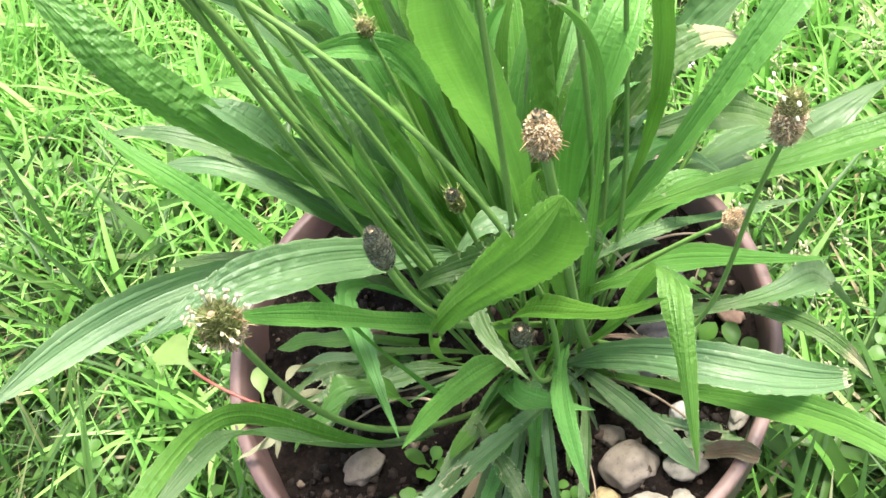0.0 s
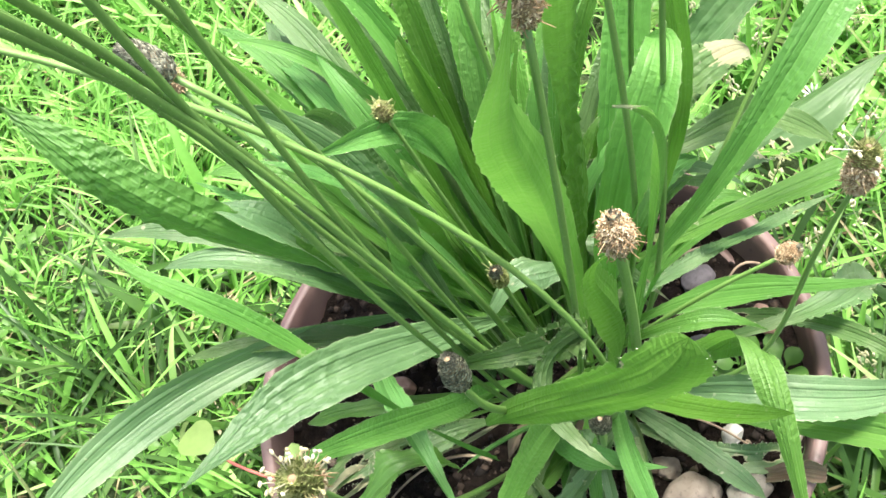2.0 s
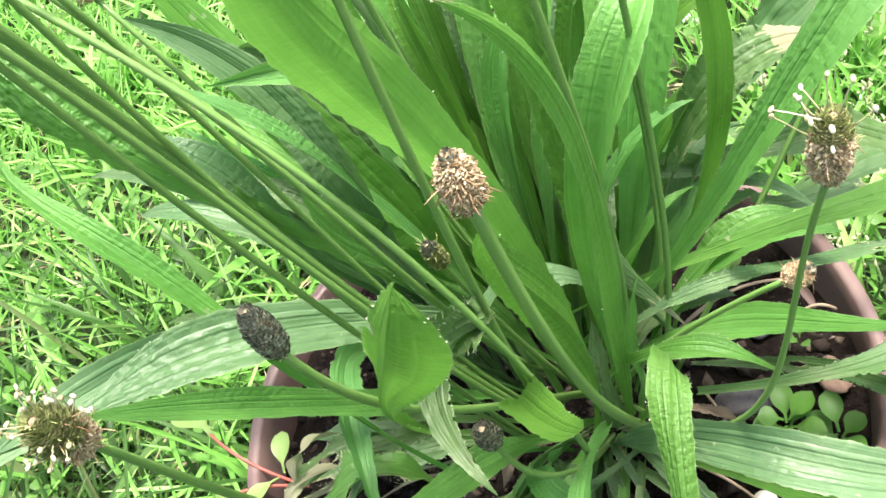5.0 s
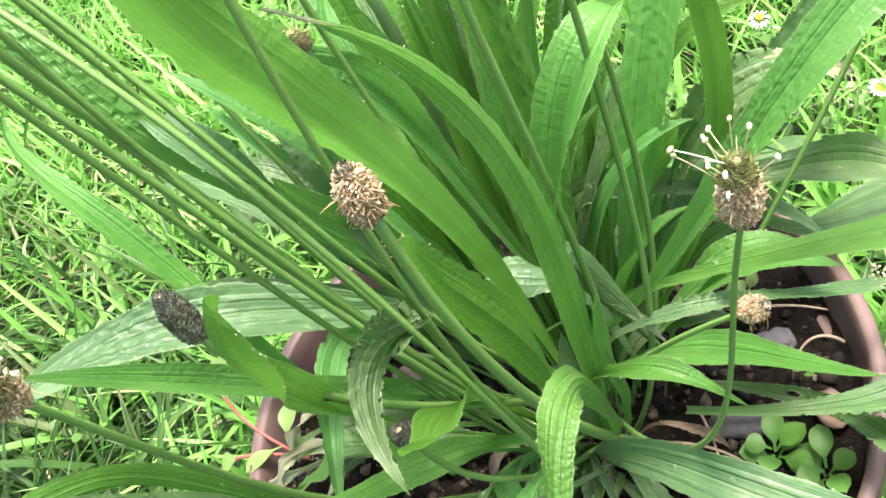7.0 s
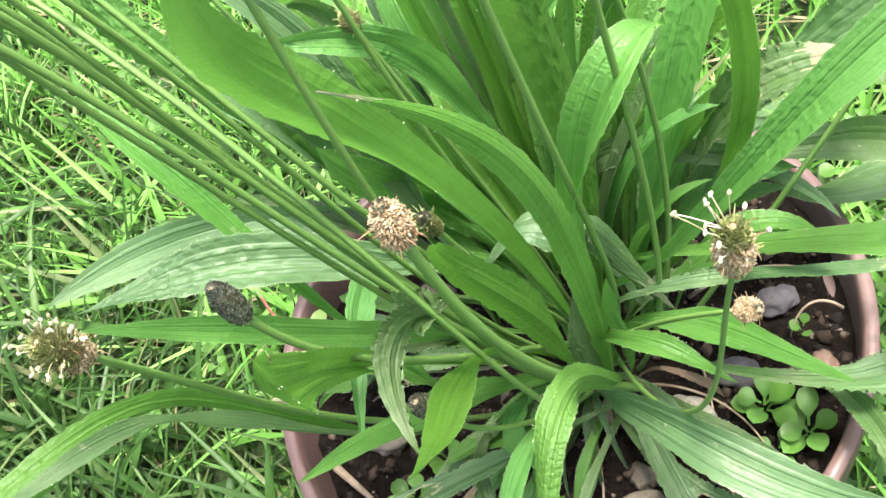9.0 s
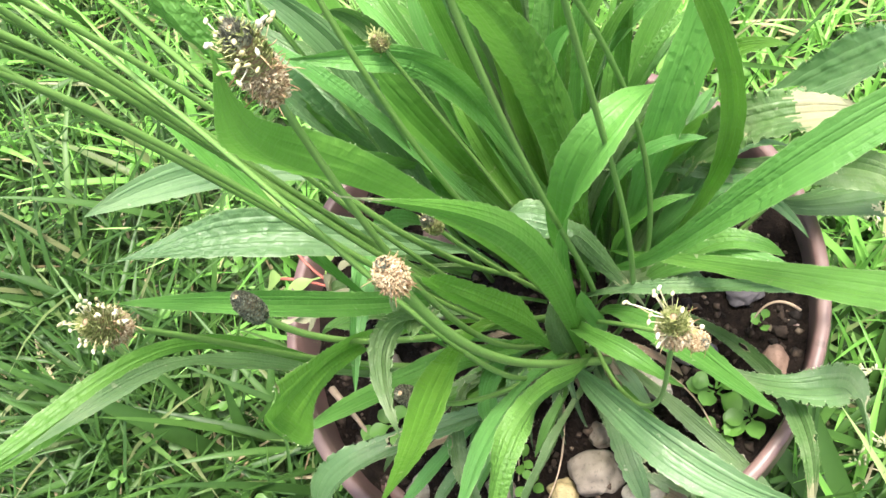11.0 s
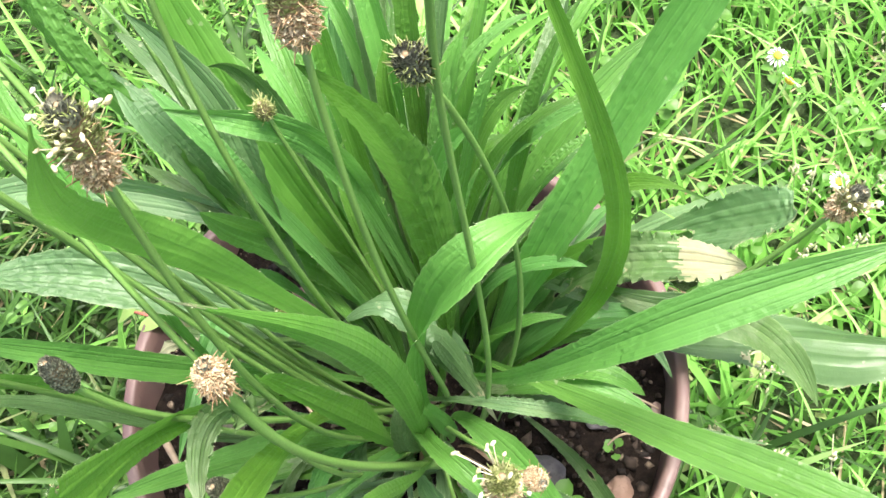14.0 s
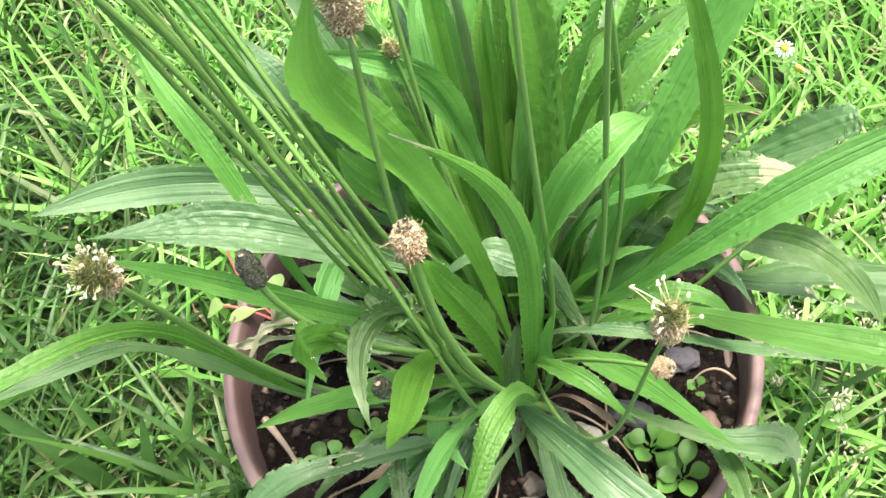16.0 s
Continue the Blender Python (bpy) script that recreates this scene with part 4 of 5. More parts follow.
leaf([(-0.02, -0.02, 0.15), (-0.06, -0.045, 0.168), (-0.09, -0.04, 0.172), (-0.105, -0.03, 0.154)], 0.008, DRY, torn=0.4, wave=0.7, roll1=110)
leaf([(0.03, -0.05, 0.15), (0.0, -0.08, 0.165), (-0.02, -0.1, 0.17), (-0.04, -0.12, 0.155)], 0.005, BROWN, torn=0.3, wave=0.6)
leaf([(0.098, -0.082, 0.15), (0.108, -0.086, 0.16), (0.116, -0.09, 0.166), (0.124, -0.094, 0.164)], 0.01, BROWN, wave=0.2, stem=0.7, ribs=0.12, roll0=20, roll1=40, cut=0.9, hairs=0)

leaf([(-0.050, -0.012, 0.155), (-0.066, -0.036, 0.190), (-0.091, -0.041, 0.185), (-0.117, -0.038, 0.163)], 0.017, LEAF_OLD, bites=4, torn=0.3, wave=0.6, stem=0.4)
leaf([(-0.043, -0.002, 0.155), (-0.069, -0.011, 0.180), (-0.094, -0.007, 0.180), (-0.120, -0.001, 0.166)], 0.011, LEAF, wave=0.3, stem=0.4)
leaf([(-0.046, -0.013, 0.155), (-0.067, -0.018, 0.175), (-0.085, -0.019, 0.175), (-0.109, -0.016, 0.165)], 0.009, LEAF_PALE, wave=0.3, stem=0.5)
leaf([(-0.085, -0.009, 0.152), (-0.102, -0.022, 0.190), (-0.115, -0.038, 0.185), (-0.115, -0.040, 0.160)], 0.006, DRY, wave=0.8, torn=0.3, roll1=170, hairs=0)

# narrow channelled leaves drooping over the soil in front of the crown
leaf([(0.008, -0.050, 0.160), (0.006, -0.087, 0.190), (-0.008, -0.116, 0.185), (-0.027, -0.144, 0.160)], 0.0065, LEAF, keel=0.5, wave=0.2, stem=0.5)
leaf([(0.015, -0.047, 0.160), (0.012, -0.083, 0.185), (0.004, -0.110, 0.180), (-0.011, -0.139, 0.157)], 0.007, LEAF_SILVER, keel=0.5, wave=0.2, stem=0.5)
leaf([(0.022, -0.048, 0.160), (0.019, -0.079, 0.180), (0.013, -0.105, 0.175), (0.006, -0.132, 0.155)], 0.0065, LEAF, keel=0.5, wave=0.2, stem=0.5)
leaf([(0.044, -0.040, 0.160), (0.046, -0.070, 0.185), (0.042, -0.095, 0.180), (0.034, -0.118, 0.160)], 0.0065, LEAF_OLD, keel=0.5, wave=0.2, stem=0.5)
leaf([(-0.012, -0.061, 0.170), (-0.003, -0.092, 0.215), (0.006, -0.112, 0.200), (0.022, -0.126, 0.165)], 0.0085, LEAF_OLD, torn=0.3, wave=0.4, bites=2, stem=0.4)
leaf([(0.036, -0.033, 0.160), (0.041, -0.060, 0.180), (0.037, -0.075, 0.175), (0.031, -0.088, 0.158)], 0.0065, LEAF, keel=0.5, wave=0.2, stem=0.5)
leaf([(0.004, -0.057, 0.165), (0.007, -0.075, 0.175), (0.003, -0.084, 0.170), (-0.004, -0.095, 0.157)], 0.0055, LEAF, keel=0.5, wave=0.2, stem=0.6)
leaf([(0.005, -0.037, 0.165), (0.019, -0.062, 0.200), (0.021, -0.067, 0.195), (0.021, -0.068, 0.170)], 0.012, LEAF_SILVER, wave=0.3, torn=0.15)
leaf([(0.025, -0.040, 0.165), (0.011, -0.075, 0.185), (-0.001, -0.088, 0.180), (-0.019, -0.110, 0.160)], 0.0075, LEAF_SILVER, keel=0.5, wave=0.2, stem=0.5)
leaf([(0.015, -0.034, 0.163), (-0.002, -0.046, 0.195), (-0.020, -0.054, 0.200), (-0.043, -0.059, 0.190)], 0.0035, LEAF_YOUNG, keel=0.6, stem=0.9, wave=0.05)

# short bases and drooping leaves round the front of the crown
low = random.Random(31)
for k in range(7):
    a = radians(low.uniform(230, 380))
    d = Vector((math.cos(a), math.sin(a), 0))
    b = Vector((0.03, -0.015, 0.146)) + d * low.uniform(0.0, 0.015)
    r, h = low.uniform(0.05, 0.13), low.uniform(0.015, 0.06)
    leaf([b, b + d * r * 0.3 + Vector((0, 0, h)), b + d * r * 0.75 + Vector((0, 0, h)), b + d * r + Vector((0, 0, -0.002 + h * low.uniform(0.0, 0.6)))], low.uniform(0.007, 0.013), low.choice([LEAF, LEAF, LEAF_OLD, LEAF_SILVER, LEAF_YOUNG]), keel=0.25, wave=0.2, torn=0.1)
for k in range(26):
    a = radians(low.uniform(110, 182))
    d = Vector((math.cos(a), math.sin(a), 0))
    b = Vector((0.0, 0.005, 0.146)) + d * low.uniform(0.0, 0.02)
    r, h = low.uniform(0.09, 0.16), low.uniform(0.08, 0.19)
    leaf([b, b + d * r * 0.2 + Vector((0, 0, h * 0.7)), b + d * r * 0.6 + Vector((0, 0, h * 1.1)), b + d * r + Vector((0, 0, h))], low.uniform(0.009, 0.015), low.choice([LEAF, LEAF, LEAF_OLD, LEAF_SILVER]), keel=0.25, wave=0.15)

# middling leaves that close the back of the pot, and thin drooping ones at the front of the crown
mid = random.Random(47)
for k in range(16):
    a = radians(mid.uniform(5, 95))
    d = Vector((math.cos(a), math.sin(a), 0))
    b = Vector((0.03, 0.0, 0.147)) + d * mid.uniform(0.0, 0.03)
    r, h = mid.uniform(0.06, 0.11), mid.uniform(0.05, 0.13)
    leaf([b, b + d * r * 0.2 + Vector((0, 0, h * 0.7)), b + d * r * 0.6 + Vector((0, 0, h * 1.1)), b + d * r + Vector((0, 0, h * mid.uniform(0.6, 1.0)))], mid.uniform(0.010, 0.016), mid.choice([LEAF, LEAF, LEAF_OLD, LEAF_SILVER]), keel=0.3, wave=0.2)
for k in range(10):
    a = radians(mid.uniform(220, 285))
    d = Vector((math.cos(a), math.sin(a), 0))
    b = Vector((0.03, -0.02, 0.146)) + d * mid.uniform(0.0, 0.012)
    r, h = mid.uniform(0.035, 0.085), mid.uniform(0.02, 0.05)
    w = Vector((mid.uniform(-0.015, 0.015), mid.uniform(-0.015, 0.015), 0))
    leaf([b, b + d * r * 0.25 + Vector((0, 0, h)), b + d * r * 0.8 + w + Vector((0, 0, h)), b + d * r + w * 1.5 + Vector((0, 0, -0.002))], mid.uniform(0.003, 0.006), mid.choice([LEAF, LEAF, LEAF_SILVER]), keel=0.4, wave=0.2, stem=0.5)
for k in range(9):
    a = radians(mid.uniform(200, 370))
    d = Vector((math.cos(a), math.sin(a), 0))
    b = Vector((0.03, -0.015, 0.147)) + d * mid.uniform(0.005, 0.02)
    r, h = mid.uniform(0.02, 0.05), mid.uniform(0.01, 0.04)
    leaf([b, b + d * r * 0.4 + Vector((0, 0, h)), b + d * r * 0.9 + Vector((0, 0, h * 0.6)), b + d * r * 1.1 + Vector((0, 0, -0.002))], mid.uniform(0.003, 0.006), BROWN, torn=0.4, wave=0.8, roll1=mid.uniform(-150, 150), hairs=0)

# the folded-under flange of the arching leaf over the rim
leaf([(-0.035, -0.059, 0.158), (-0.074, -0.116, 0.236), (-0.090, -0.112, 0.296), (-0.076, -0.123, 0.322), (-0.097, -0.191, 0.353)], 0.009, LEAF_PALE, stem=0.5, wave=0.5, torn=0.15, shape=0.5)



# ---- pebbles ----
def pebble_material(name, a, b, c):
    m = Mat(name, 0.8, 0.3)
    n1, n2 = m.noise(90.0, 5.0), m.noise(500.0, 3.0)
    col = m.mix(m.ramp(n1, [(0.35, (0, 0, 0)), (0.65, (1, 1, 1))]), a, b)
    m.colour(m.mix(m.ramp(n2, [(0.55, (0, 0, 0)), (0.75, (1, 1, 1))]), col, c))
    m.bump(m.noise(350.0, 6.0), 0.35, 0.0008)
    return m.m


PEBBLE = {
    "grey": pebble_material("pebble_grey_brown", (0.144, 0.119, 0.0936), (0.216, 0.184, 0.144), (0.108, 0.09, 0.072)),
    "pale": pebble_material("pebble_pale", (0.216, 0.198, 0.158), (0.302, 0.277, 0.223), (0.158, 0.137, 0.101)),
    "white": pebble_material("pebble_white", (0.432, 0.418, 0.374), (0.533, 0.518, 0.482), (0.302, 0.274, 0.23)),
    "ochre": pebble_material("pebble_ochre", (0.24, 0.185, 0.085), (0.34, 0.28, 0.15), (0.1, 0.09, 0.05)),
    "red": pebble_material("pebble_reddish", (0.173, 0.108, 0.0792), (0.23, 0.151, 0.115), (0.13, 0.0792, 0.0576)),
    "slate": pebble_material("pebble_slate", (0.101, 0.09, 0.0972), (0.144, 0.13, 0.137), (0.0792, 0.072, 0.072)),
}
WORDS = {"grey": "rounded grey-brown pebble lying on the soil", "pale": "pale cream pebble lying on the soil", "white": "small white pebble lying on the soil", "ochre": "yellow ochre pebble with dark stains on the soil", "red": "reddish-brown pebble half sunk in the soil", "slate": "dark slate-grey pebble half sunk in the soil"}


def soil_height(x, y):
    r = math.hypot(x, y)
    return 0.137 + 0.014 * noise.noise((x * 28, y * 28, 3)) + 0.006 * noise.noise((x * 110, y * 110, 3)) + 0.008 * (1 - r / 0.1345)


def pebble(x, y, size, kind, squash=(1, 0.85, 0.7), turn=0.0, seed=0):
    bm = bmesh.new()
    bmesh.ops.create_icosphere(bm, subdivisions=4, radius=0.5)
    for v in bm.verts:
        d = v.co.normalized()
        f = 1 + 0.32 * noise.noise(d * 1.4 + Vector((seed * 7.1, 0, 0))) + 0.1 * noise.noise(d * 3.4 + Vector((0, seed * 3.3, 0)))
        v.co = Vector((d.x * squash[0], d.y * squash[1], d.z * squash[2])) * (0.5 * f * size)
    ob = mesh_object("pebble", bm, PEBBLE[kind])
    ob.location = (x, y, soil_height(x, y) + size * squash[2] * 0.3)
    ob.rotation_euler = (0.15 * math.sin(seed), 0.15 * math.cos(seed * 2), radians(turn))
    tagged(ob, WORDS[kind], "pebble", "pebbles on the soil")
    return ob


pebble(0.061, -0.083, 0.026, "grey", (1, 0.95, 0.75), 20, 1)
pebble(0.09, -0.054, 0.0125, "white", (1, 0.8, 0.7), 60, 2)
pebble(0.088, -0.087, 0.021, "pale", (1, 0.75, 0.6), 30, 3)
pebble(0.065, -0.105, 0.023, "pale", (1, 0.7, 0.6), 10, 4)
pebble(0.084, -0.104, 0.014, "pale", (1, 0.8, 0.7), 80, 5)
pebble(0.047, -0.097, 0.017, "ochre", (1, 0.85, 0.7), 0, 6)
pebble(-0.076, -0.065, 0.023, "grey", (1, 0.8, 0.6), 35, 7)
pebble(0.073, -0.03, 0.022, "pale", (1, 0.6, 0.6), -20, 8)
pebble(0.088, -0.006, 0.024, "slate", (1, 0.6, 0.6), 10, 9)
pebble(0.014, -0.056, 0.019, "grey", (0.8, 1, 0.6), 15, 10)
pebble(0.054, -0.062, 0.015, "grey", (1, 0.8, 0.6), -30, 11)
pebble(0.101, 0.036, 0.02, "slate", (1, 0.75, 0.65), 40, 12)
pebble(0.126, 0.002, 0.019, "red", (0.7, 1, 0.6), 15, 13)
pebble(0.12, -0.06, 0.021, "pale", (1, 0.45, 0.5), 55, 14)
pebble(-0.029, -0.121, 0.017, "pale", (1, 0.8, 0.6), 70, 15)
pebble(0.016, -0.106, 0.016, "grey", (1, 0.8, 0.7), 5, 16)
pebble(-0.077, 0.018, 0.023, "red", (1, 0.75, 0.6), -15, 17)


# ---- crumbs, roots and small growth in the pot ----
def crumbs():
    bm = bmesh.new()
    rnd = random.Random(5)
    for k in range(2600):
        a, r = rnd.uniform(0, 6.283), 0.136 * math.sqrt(rnd.random())
        x, y = r * math.cos(a), r * math.sin(a)
        size = rnd.choice((0.0008, 0.0012, 0.0018, 0.0028, 0.0042)) * rnd.uniform(0.7, 1.2)
        c = Vector((x, y, soil_height(x, y) + size * 0.35))
        turn = Euler((rnd.uniform(0, 6), rnd.uniform(0, 6), rnd.uniform(0, 6))).to_matrix()
        v = [bm.verts.new(c + turn @ (Vector(d) * size * rnd.uniform(0.6, 1.2))) for d in ((1, 0, 0), (-1, 0, 0), (0, 0.9, 0), (0, -0.9, 0), (0, 0, 0.7), (0, 0, -0.7))]
        for f in ((0, 2, 4), (2, 1, 4), (1, 3, 4), (3, 0, 4), (2, 0, 5), (1, 2, 5), (3, 1, 5), (0, 3, 5)):
            bm.faces.new([v[q] for q in f])
    return bm


CRUMB = island_material("soil_crumbs", [(0.0, (0.008, 0.006, 0.005)), (0.55, (0.03, 0.021, 0.015)), (0.88, (0.06, 0.042, 0.03)), (1.0, (0.2, 0.155, 0.11))], 0.95)
tagged(mesh_object("soil_crumbs", crumbs(), CRUMB), "loose crumbs of dark soil and bark", "soil", kind="stuff")
STRAW = plain("dry_straw", (0.2, 0.14, 0.09), (0.42, 0.32, 0.22), 80.0, 0.8, 0.3, 0.0005)


def dry_stem(points, radius=0.0009):
    bm = bmesh.new()
    tube(bm, bezier(points, 14), [radius * (1.1 - 0.6 * i / 14) for i in range(15)], 6)
    return tagged(mesh_object("dry_stem", bm, STRAW), "thin dry tan stem lying on the soil", "dry stem", "dry stems on the soil")


dry_stem([(0.045, -0.03, 0.148), (0.07, -0.04, 0.156), (0.085, -0.05, 0.15), (0.1, -0.07, 0.147)])
dry_stem([(0.05, -0.02, 0.15), (0.08, -0.02, 0.16), (0.1, -0.03, 0.152), (0.11, -0.045, 0.147)], 0.0007)
dry_stem([(0.06, 0.03, 0.148), (0.08, 0.04, 0.165), (0.1, 0.045, 0.168), (0.125, 0.05, 0.15)], 0.0011)
dry_stem([(0.132, 0.028, 0.157), (0.122, 0.03, 0.166), (0.112, 0.026, 0.162), (0.11, 0.016, 0.146)], 0.0008)
dry_stem([(0.03, -0.05, 0.147), (0.04, -0.07, 0.154), (0.045, -0.085, 0.15), (0.042, -0.105, 0.146)], 0.0007)
dry_stem([(-0.03, -0.04, 0.15), (-0.045, -0.03, 0.158), (-0.07, -0.035, 0.156), (-0.09, -0.05, 0.147)], 0.0009)
dry_stem([(-0.097, -0.088, 0.147), (-0.085, -0.094, 0.15), (-0.075, -0.098, 0.15), (-0.064, -0.105, 0.146)], 0.0023)
dry_stem([(0.0, -0.06, 0.147), (0.01, -0.07, 0.152), (0.02, -0.085, 0.15), (0.024, -0.1, 0.146)], 0.0006)
dry_stem([(0.07, 0.0, 0.147), (0.075, -0.012, 0.158), (0.082, -0.025, 0.157), (0.085, -0.04, 0.147)], 0.0007)


def round_leaf(bm, base, tip, width, seed=0, cup=0.2):
    """A small spoon-shaped leaf."""
    base, tip = Vector(base), Vector(tip)
    t = (tip - base)
    side = t.cross(Vector((0, 0, 1))).normalized()
    up = side.cross(t).normalized()
    n = 9
    rows = []
    layer = bm.loops.layers.uv.verify()
    for i in range(n + 1):
        s = i / n
        w = width * 0.5 * (0.12 + 0.1 * s if s < 0.3 else 0.15 + 0.85 * max(0.0, math.sin((s - 0.3) / 0.7 * math.pi)) ** 0.55 if s < 1 else 0.02)
        c = base + t * s + up * (0.12 * math.sin(s * 3.1) * t.length)
        rows.append([bm.verts.new(c + side * (w * u) + up * (cup * w * u * u)) for u in (-1, -0.5, 0, 0.5, 1)])
    for i, (r0, r1) in enumerate(zip(rows, rows[1:])):
        for j in range(4):
            f = bm.faces.new((r0[j], r0[j + 1], r1[j + 1], r1[j]))
            for loop, q in zip(f.loops, ((j, i), (j + 1, i), (j + 1, i + 1), (j, i + 1))):
                loop[layer].uv = (q[0] / 4, q[1] / n)


def weed_material(name, a, b):
    m = Mat(name, 0.45, 0.4)
    info = m.t.nodes.new("ShaderNodeObjectInfo").outputs["Random"]
    col = m.mix(m.noise(120.0, 3.0), a, b)
    col = m.node("HueSaturation", Hue=0.5, Saturation=1.0, Value=m.maths("MULTIPLY_ADD", info, 0.4, 0.8), Color=col).outputs[0]
    m.colour(col)
    m.bump(m.noise(240.0, 3.0), 0.25, 0.0006)
    m.translucent(col, 0.35)
    return m.m


WEED = weed_material("weed_leaf", (0.085, 0.21, 0.032), (0.14, 0.3, 0.055))
WEED_PALE = weed_material("weed_leaf_pale", (0.2, 0.33, 0.08), (0.32, 0.44, 0.14))
RED_STEM = plain("weed_stem_red", (0.35, 0.08, 0.06), (0.5, 0.16, 0.11), 60.0, 0.5, 0.1, 0.0003)


def weed(at, leaves, size, mat, label, rise=0.35, seed=0, squat=1.0):
    rnd = random.Random(seed)
    ob = thing("weed_seedling", label, "weed", at, "weeds in and beside the pot")
    for k in range(leaves):
        a = k * 2.4 + rnd.uniform(-0.3, 0.3) + seed
        d = Vector((math.cos(a), math.sin(a), 0))
        far = size * rnd.uniform(0.75, 1.15)
        bm = bmesh.new()
        z0 = 0.002 + 0.0015 * k
        round_leaf(bm, d * 0.001 + Vector((0, 0, z0)), d * far + Vector((0, 0, z0 + far * rise * rnd.uniform(0.5, 1.4))), size * 0.62 * squat, k)
        part("leaf", bm, mat, ob)
    return ob


FRESH = "small fresh weed with round spoon-shaped green leaves in the soil"
weed((0.104, -0.024, 0.145), 7, 0.0155, WEED, FRESH, 0.5, 1)
weed((0.124, -0.031, 0.143), 7, 0.0155, WEED, FRESH, 0.4, 2)
weed((0.112, -0.042, 0.143), 5, 0.011, WEED, FRESH, 0.3, 3)
weed((-0.038, -0.074, 0.145), 5, 0.012, WEED, FRESH, 0.8, 4)
weed((0.022, -0.09, 0.143), 4, 0.008, WEED, FRESH, 0.6, 5)
weed((0.03, -0.1, 0.143), 4, 0.009, WEED, FRESH, 0.6, 6)
weed((-0.05, -0.095, 0.143), 5, 0.014, WEED, FRESH, 0.4, 7)
weed((-0.066, -0.112, 0.143), 3, 0.011, WEED, FRESH, 0.3, 8)
weed((0.115, 0.02, 0.143), 4, 0.008, WEED, FRESH, 0.6, 9)
weed((0.09, 0.06, 0.143), 5, 0.01, WEED_PALE, FRESH, 0.6, 10)

# a pale weed with a red stem that leans over the rim
leaning = thing("leaning_weed", "pale-leaved weed with a red stem leaning over the pot rim", "weed", (-0.12, -0.03, 0.145), "weeds in and beside the pot")
for pts in ([(0, 0, 0), (-0.012, 0.0, 0.014), (-0.03, 0.006, 0.02), (-0.05, 0.024, 0.018)], [(0, 0, 0), (-0.008, -0.004, 0.012), (-0.02, -0.006, 0.018), (-0.034, -0.008, 0.012)]):
    bm = bmesh.new()
    tube(bm, bezier(pts, 8), [0.0009] * 9, 6)
    part("stem", bm, RED_STEM, leaning)
for b, t, w in (((-0.047, 0.022, 0.018), (-0.072, 0.046, 0.014), 0.022), ((-0.03, -0.006, 0.013), (-0.045, -0.012, 0.004), 0.014), ((-0.01, 0.004, 0.008), (-0.012, 0.024, 0.014), 0.01), ((-0.01, 0.0, 0.012), (-0.024, -0.016, 0.014), 0.009)):
    bm = bmesh.new()
    round_leaf(bm, b, t, w)
    part("leaf", bm, WEED_PALE, leaning)


# ---- grass ----
def grass_material(name, stops, glow=0.35):
    m = Mat(name, 0.45, 0.4)
    geo = m.t.nodes.new("ShaderNodeNewGeometry").outputs["Random Per Island"]
    col = m.ramp(geo, stops)
    streak = m.noise(120.0, 2.0)
    col = m.mix(m.maths("MULTIPLY", streak, 0.35), col, tuple(c * 1.3 for c in stops[len(stops) // 2][1]))
    m.colour(col)
    m.translucent(col, glow)
    return m.m




def grass_patch(name, label, count, place, length, width, lean, bend, seed, mat):
    """Curved, folded blades scattered over the ground, as one mesh."""
    rng = np.random.default_rng(seed)
    xy = place(rng, count)
    n = len(xy)
    segs = 5
    L = rng.uniform(length[0], length[1], n) * rng.uniform(0.75, 1.1, n)
    W = rng.uniform(width[0], width[1], n)
    head = rng.uniform(0, 2 * np.pi, n)
    a = rng.uniform(lean[0], lean[1], n)
    b = rng.uniform(bend[0], bend[1], n)
    twist = rng.uniform(-0.9, 0.9, n)
    d = np.stack([np.cos(head), np.sin(head), 0 * head], 1)
    s0 = np.stack([-np.sin(head), np.cos(head), 0 * head], 1)
    p = np.concatenate([xy, np.full((n, 1), -0.006)], 1)
    verts = np.zeros((n, segs + 1, 3, 3))
    for k in range(segs + 1):
        f = k / segs
        ang = a + b * f
        t = d * np.sin(ang)[:, None] + np.array([0, 0, 1.0]) * np.cos(ang)[:, None]
        nrm = d * np.cos(ang)[:, None] - np.array([0, 0, 1.0]) * np.sin(ang)[:, None]
        tw = twist * f
        side = s0 * np.cos(tw)[:, None] + nrm * np.sin(tw)[:, None]
        w = W * 0.5 * (1 - f**2.2) * (0.75 + 0.5 * min(1, f * 3)) + 0.0001
        verts[:, k, 0] = p - side * w[:, None]
        verts[:, k, 1] = p + nrm * (w * 0.45)[:, None]
        verts[:, k, 2] = p + side * w[:, None]
        p = p + t * (L / segs)[:, None]
        p[:, 2] = np.maximum(p[:, 2], 0.003)
    base = (np.arange(n) * (segs + 1) * 3)[:, None]
    quads = []
    for k in range(segs):
        for c in range(2):
            o = k * 3 + c
            quads.append(base + np.array([[o, o + 1, o + 4, o + 3]]))
    faces = np.concatenate(quads).reshape(-1, 4)
    me = bpy.data.meshes.new(name)
    me.vertices.add(n * (segs + 1) * 3)
    me.vertices.foreach_set("co", verts.ravel())
    me.loops.add(faces.size)
    me.loops.foreach_set("vertex_index", faces.ravel().astype(np.int32))
    me.polygons.add(len(faces))
    me.polygons.foreach_set("loop_start", np.arange(0, faces.size, 4, dtype=np.int32))
    me.polygons.foreach_set("use_smooth", np.ones(len(faces), dtype=bool))
    me.update(calc_edges=True)
    me.materials.append(mat)
    return tagged(new(name, me), label, "grass", kind="stuff")


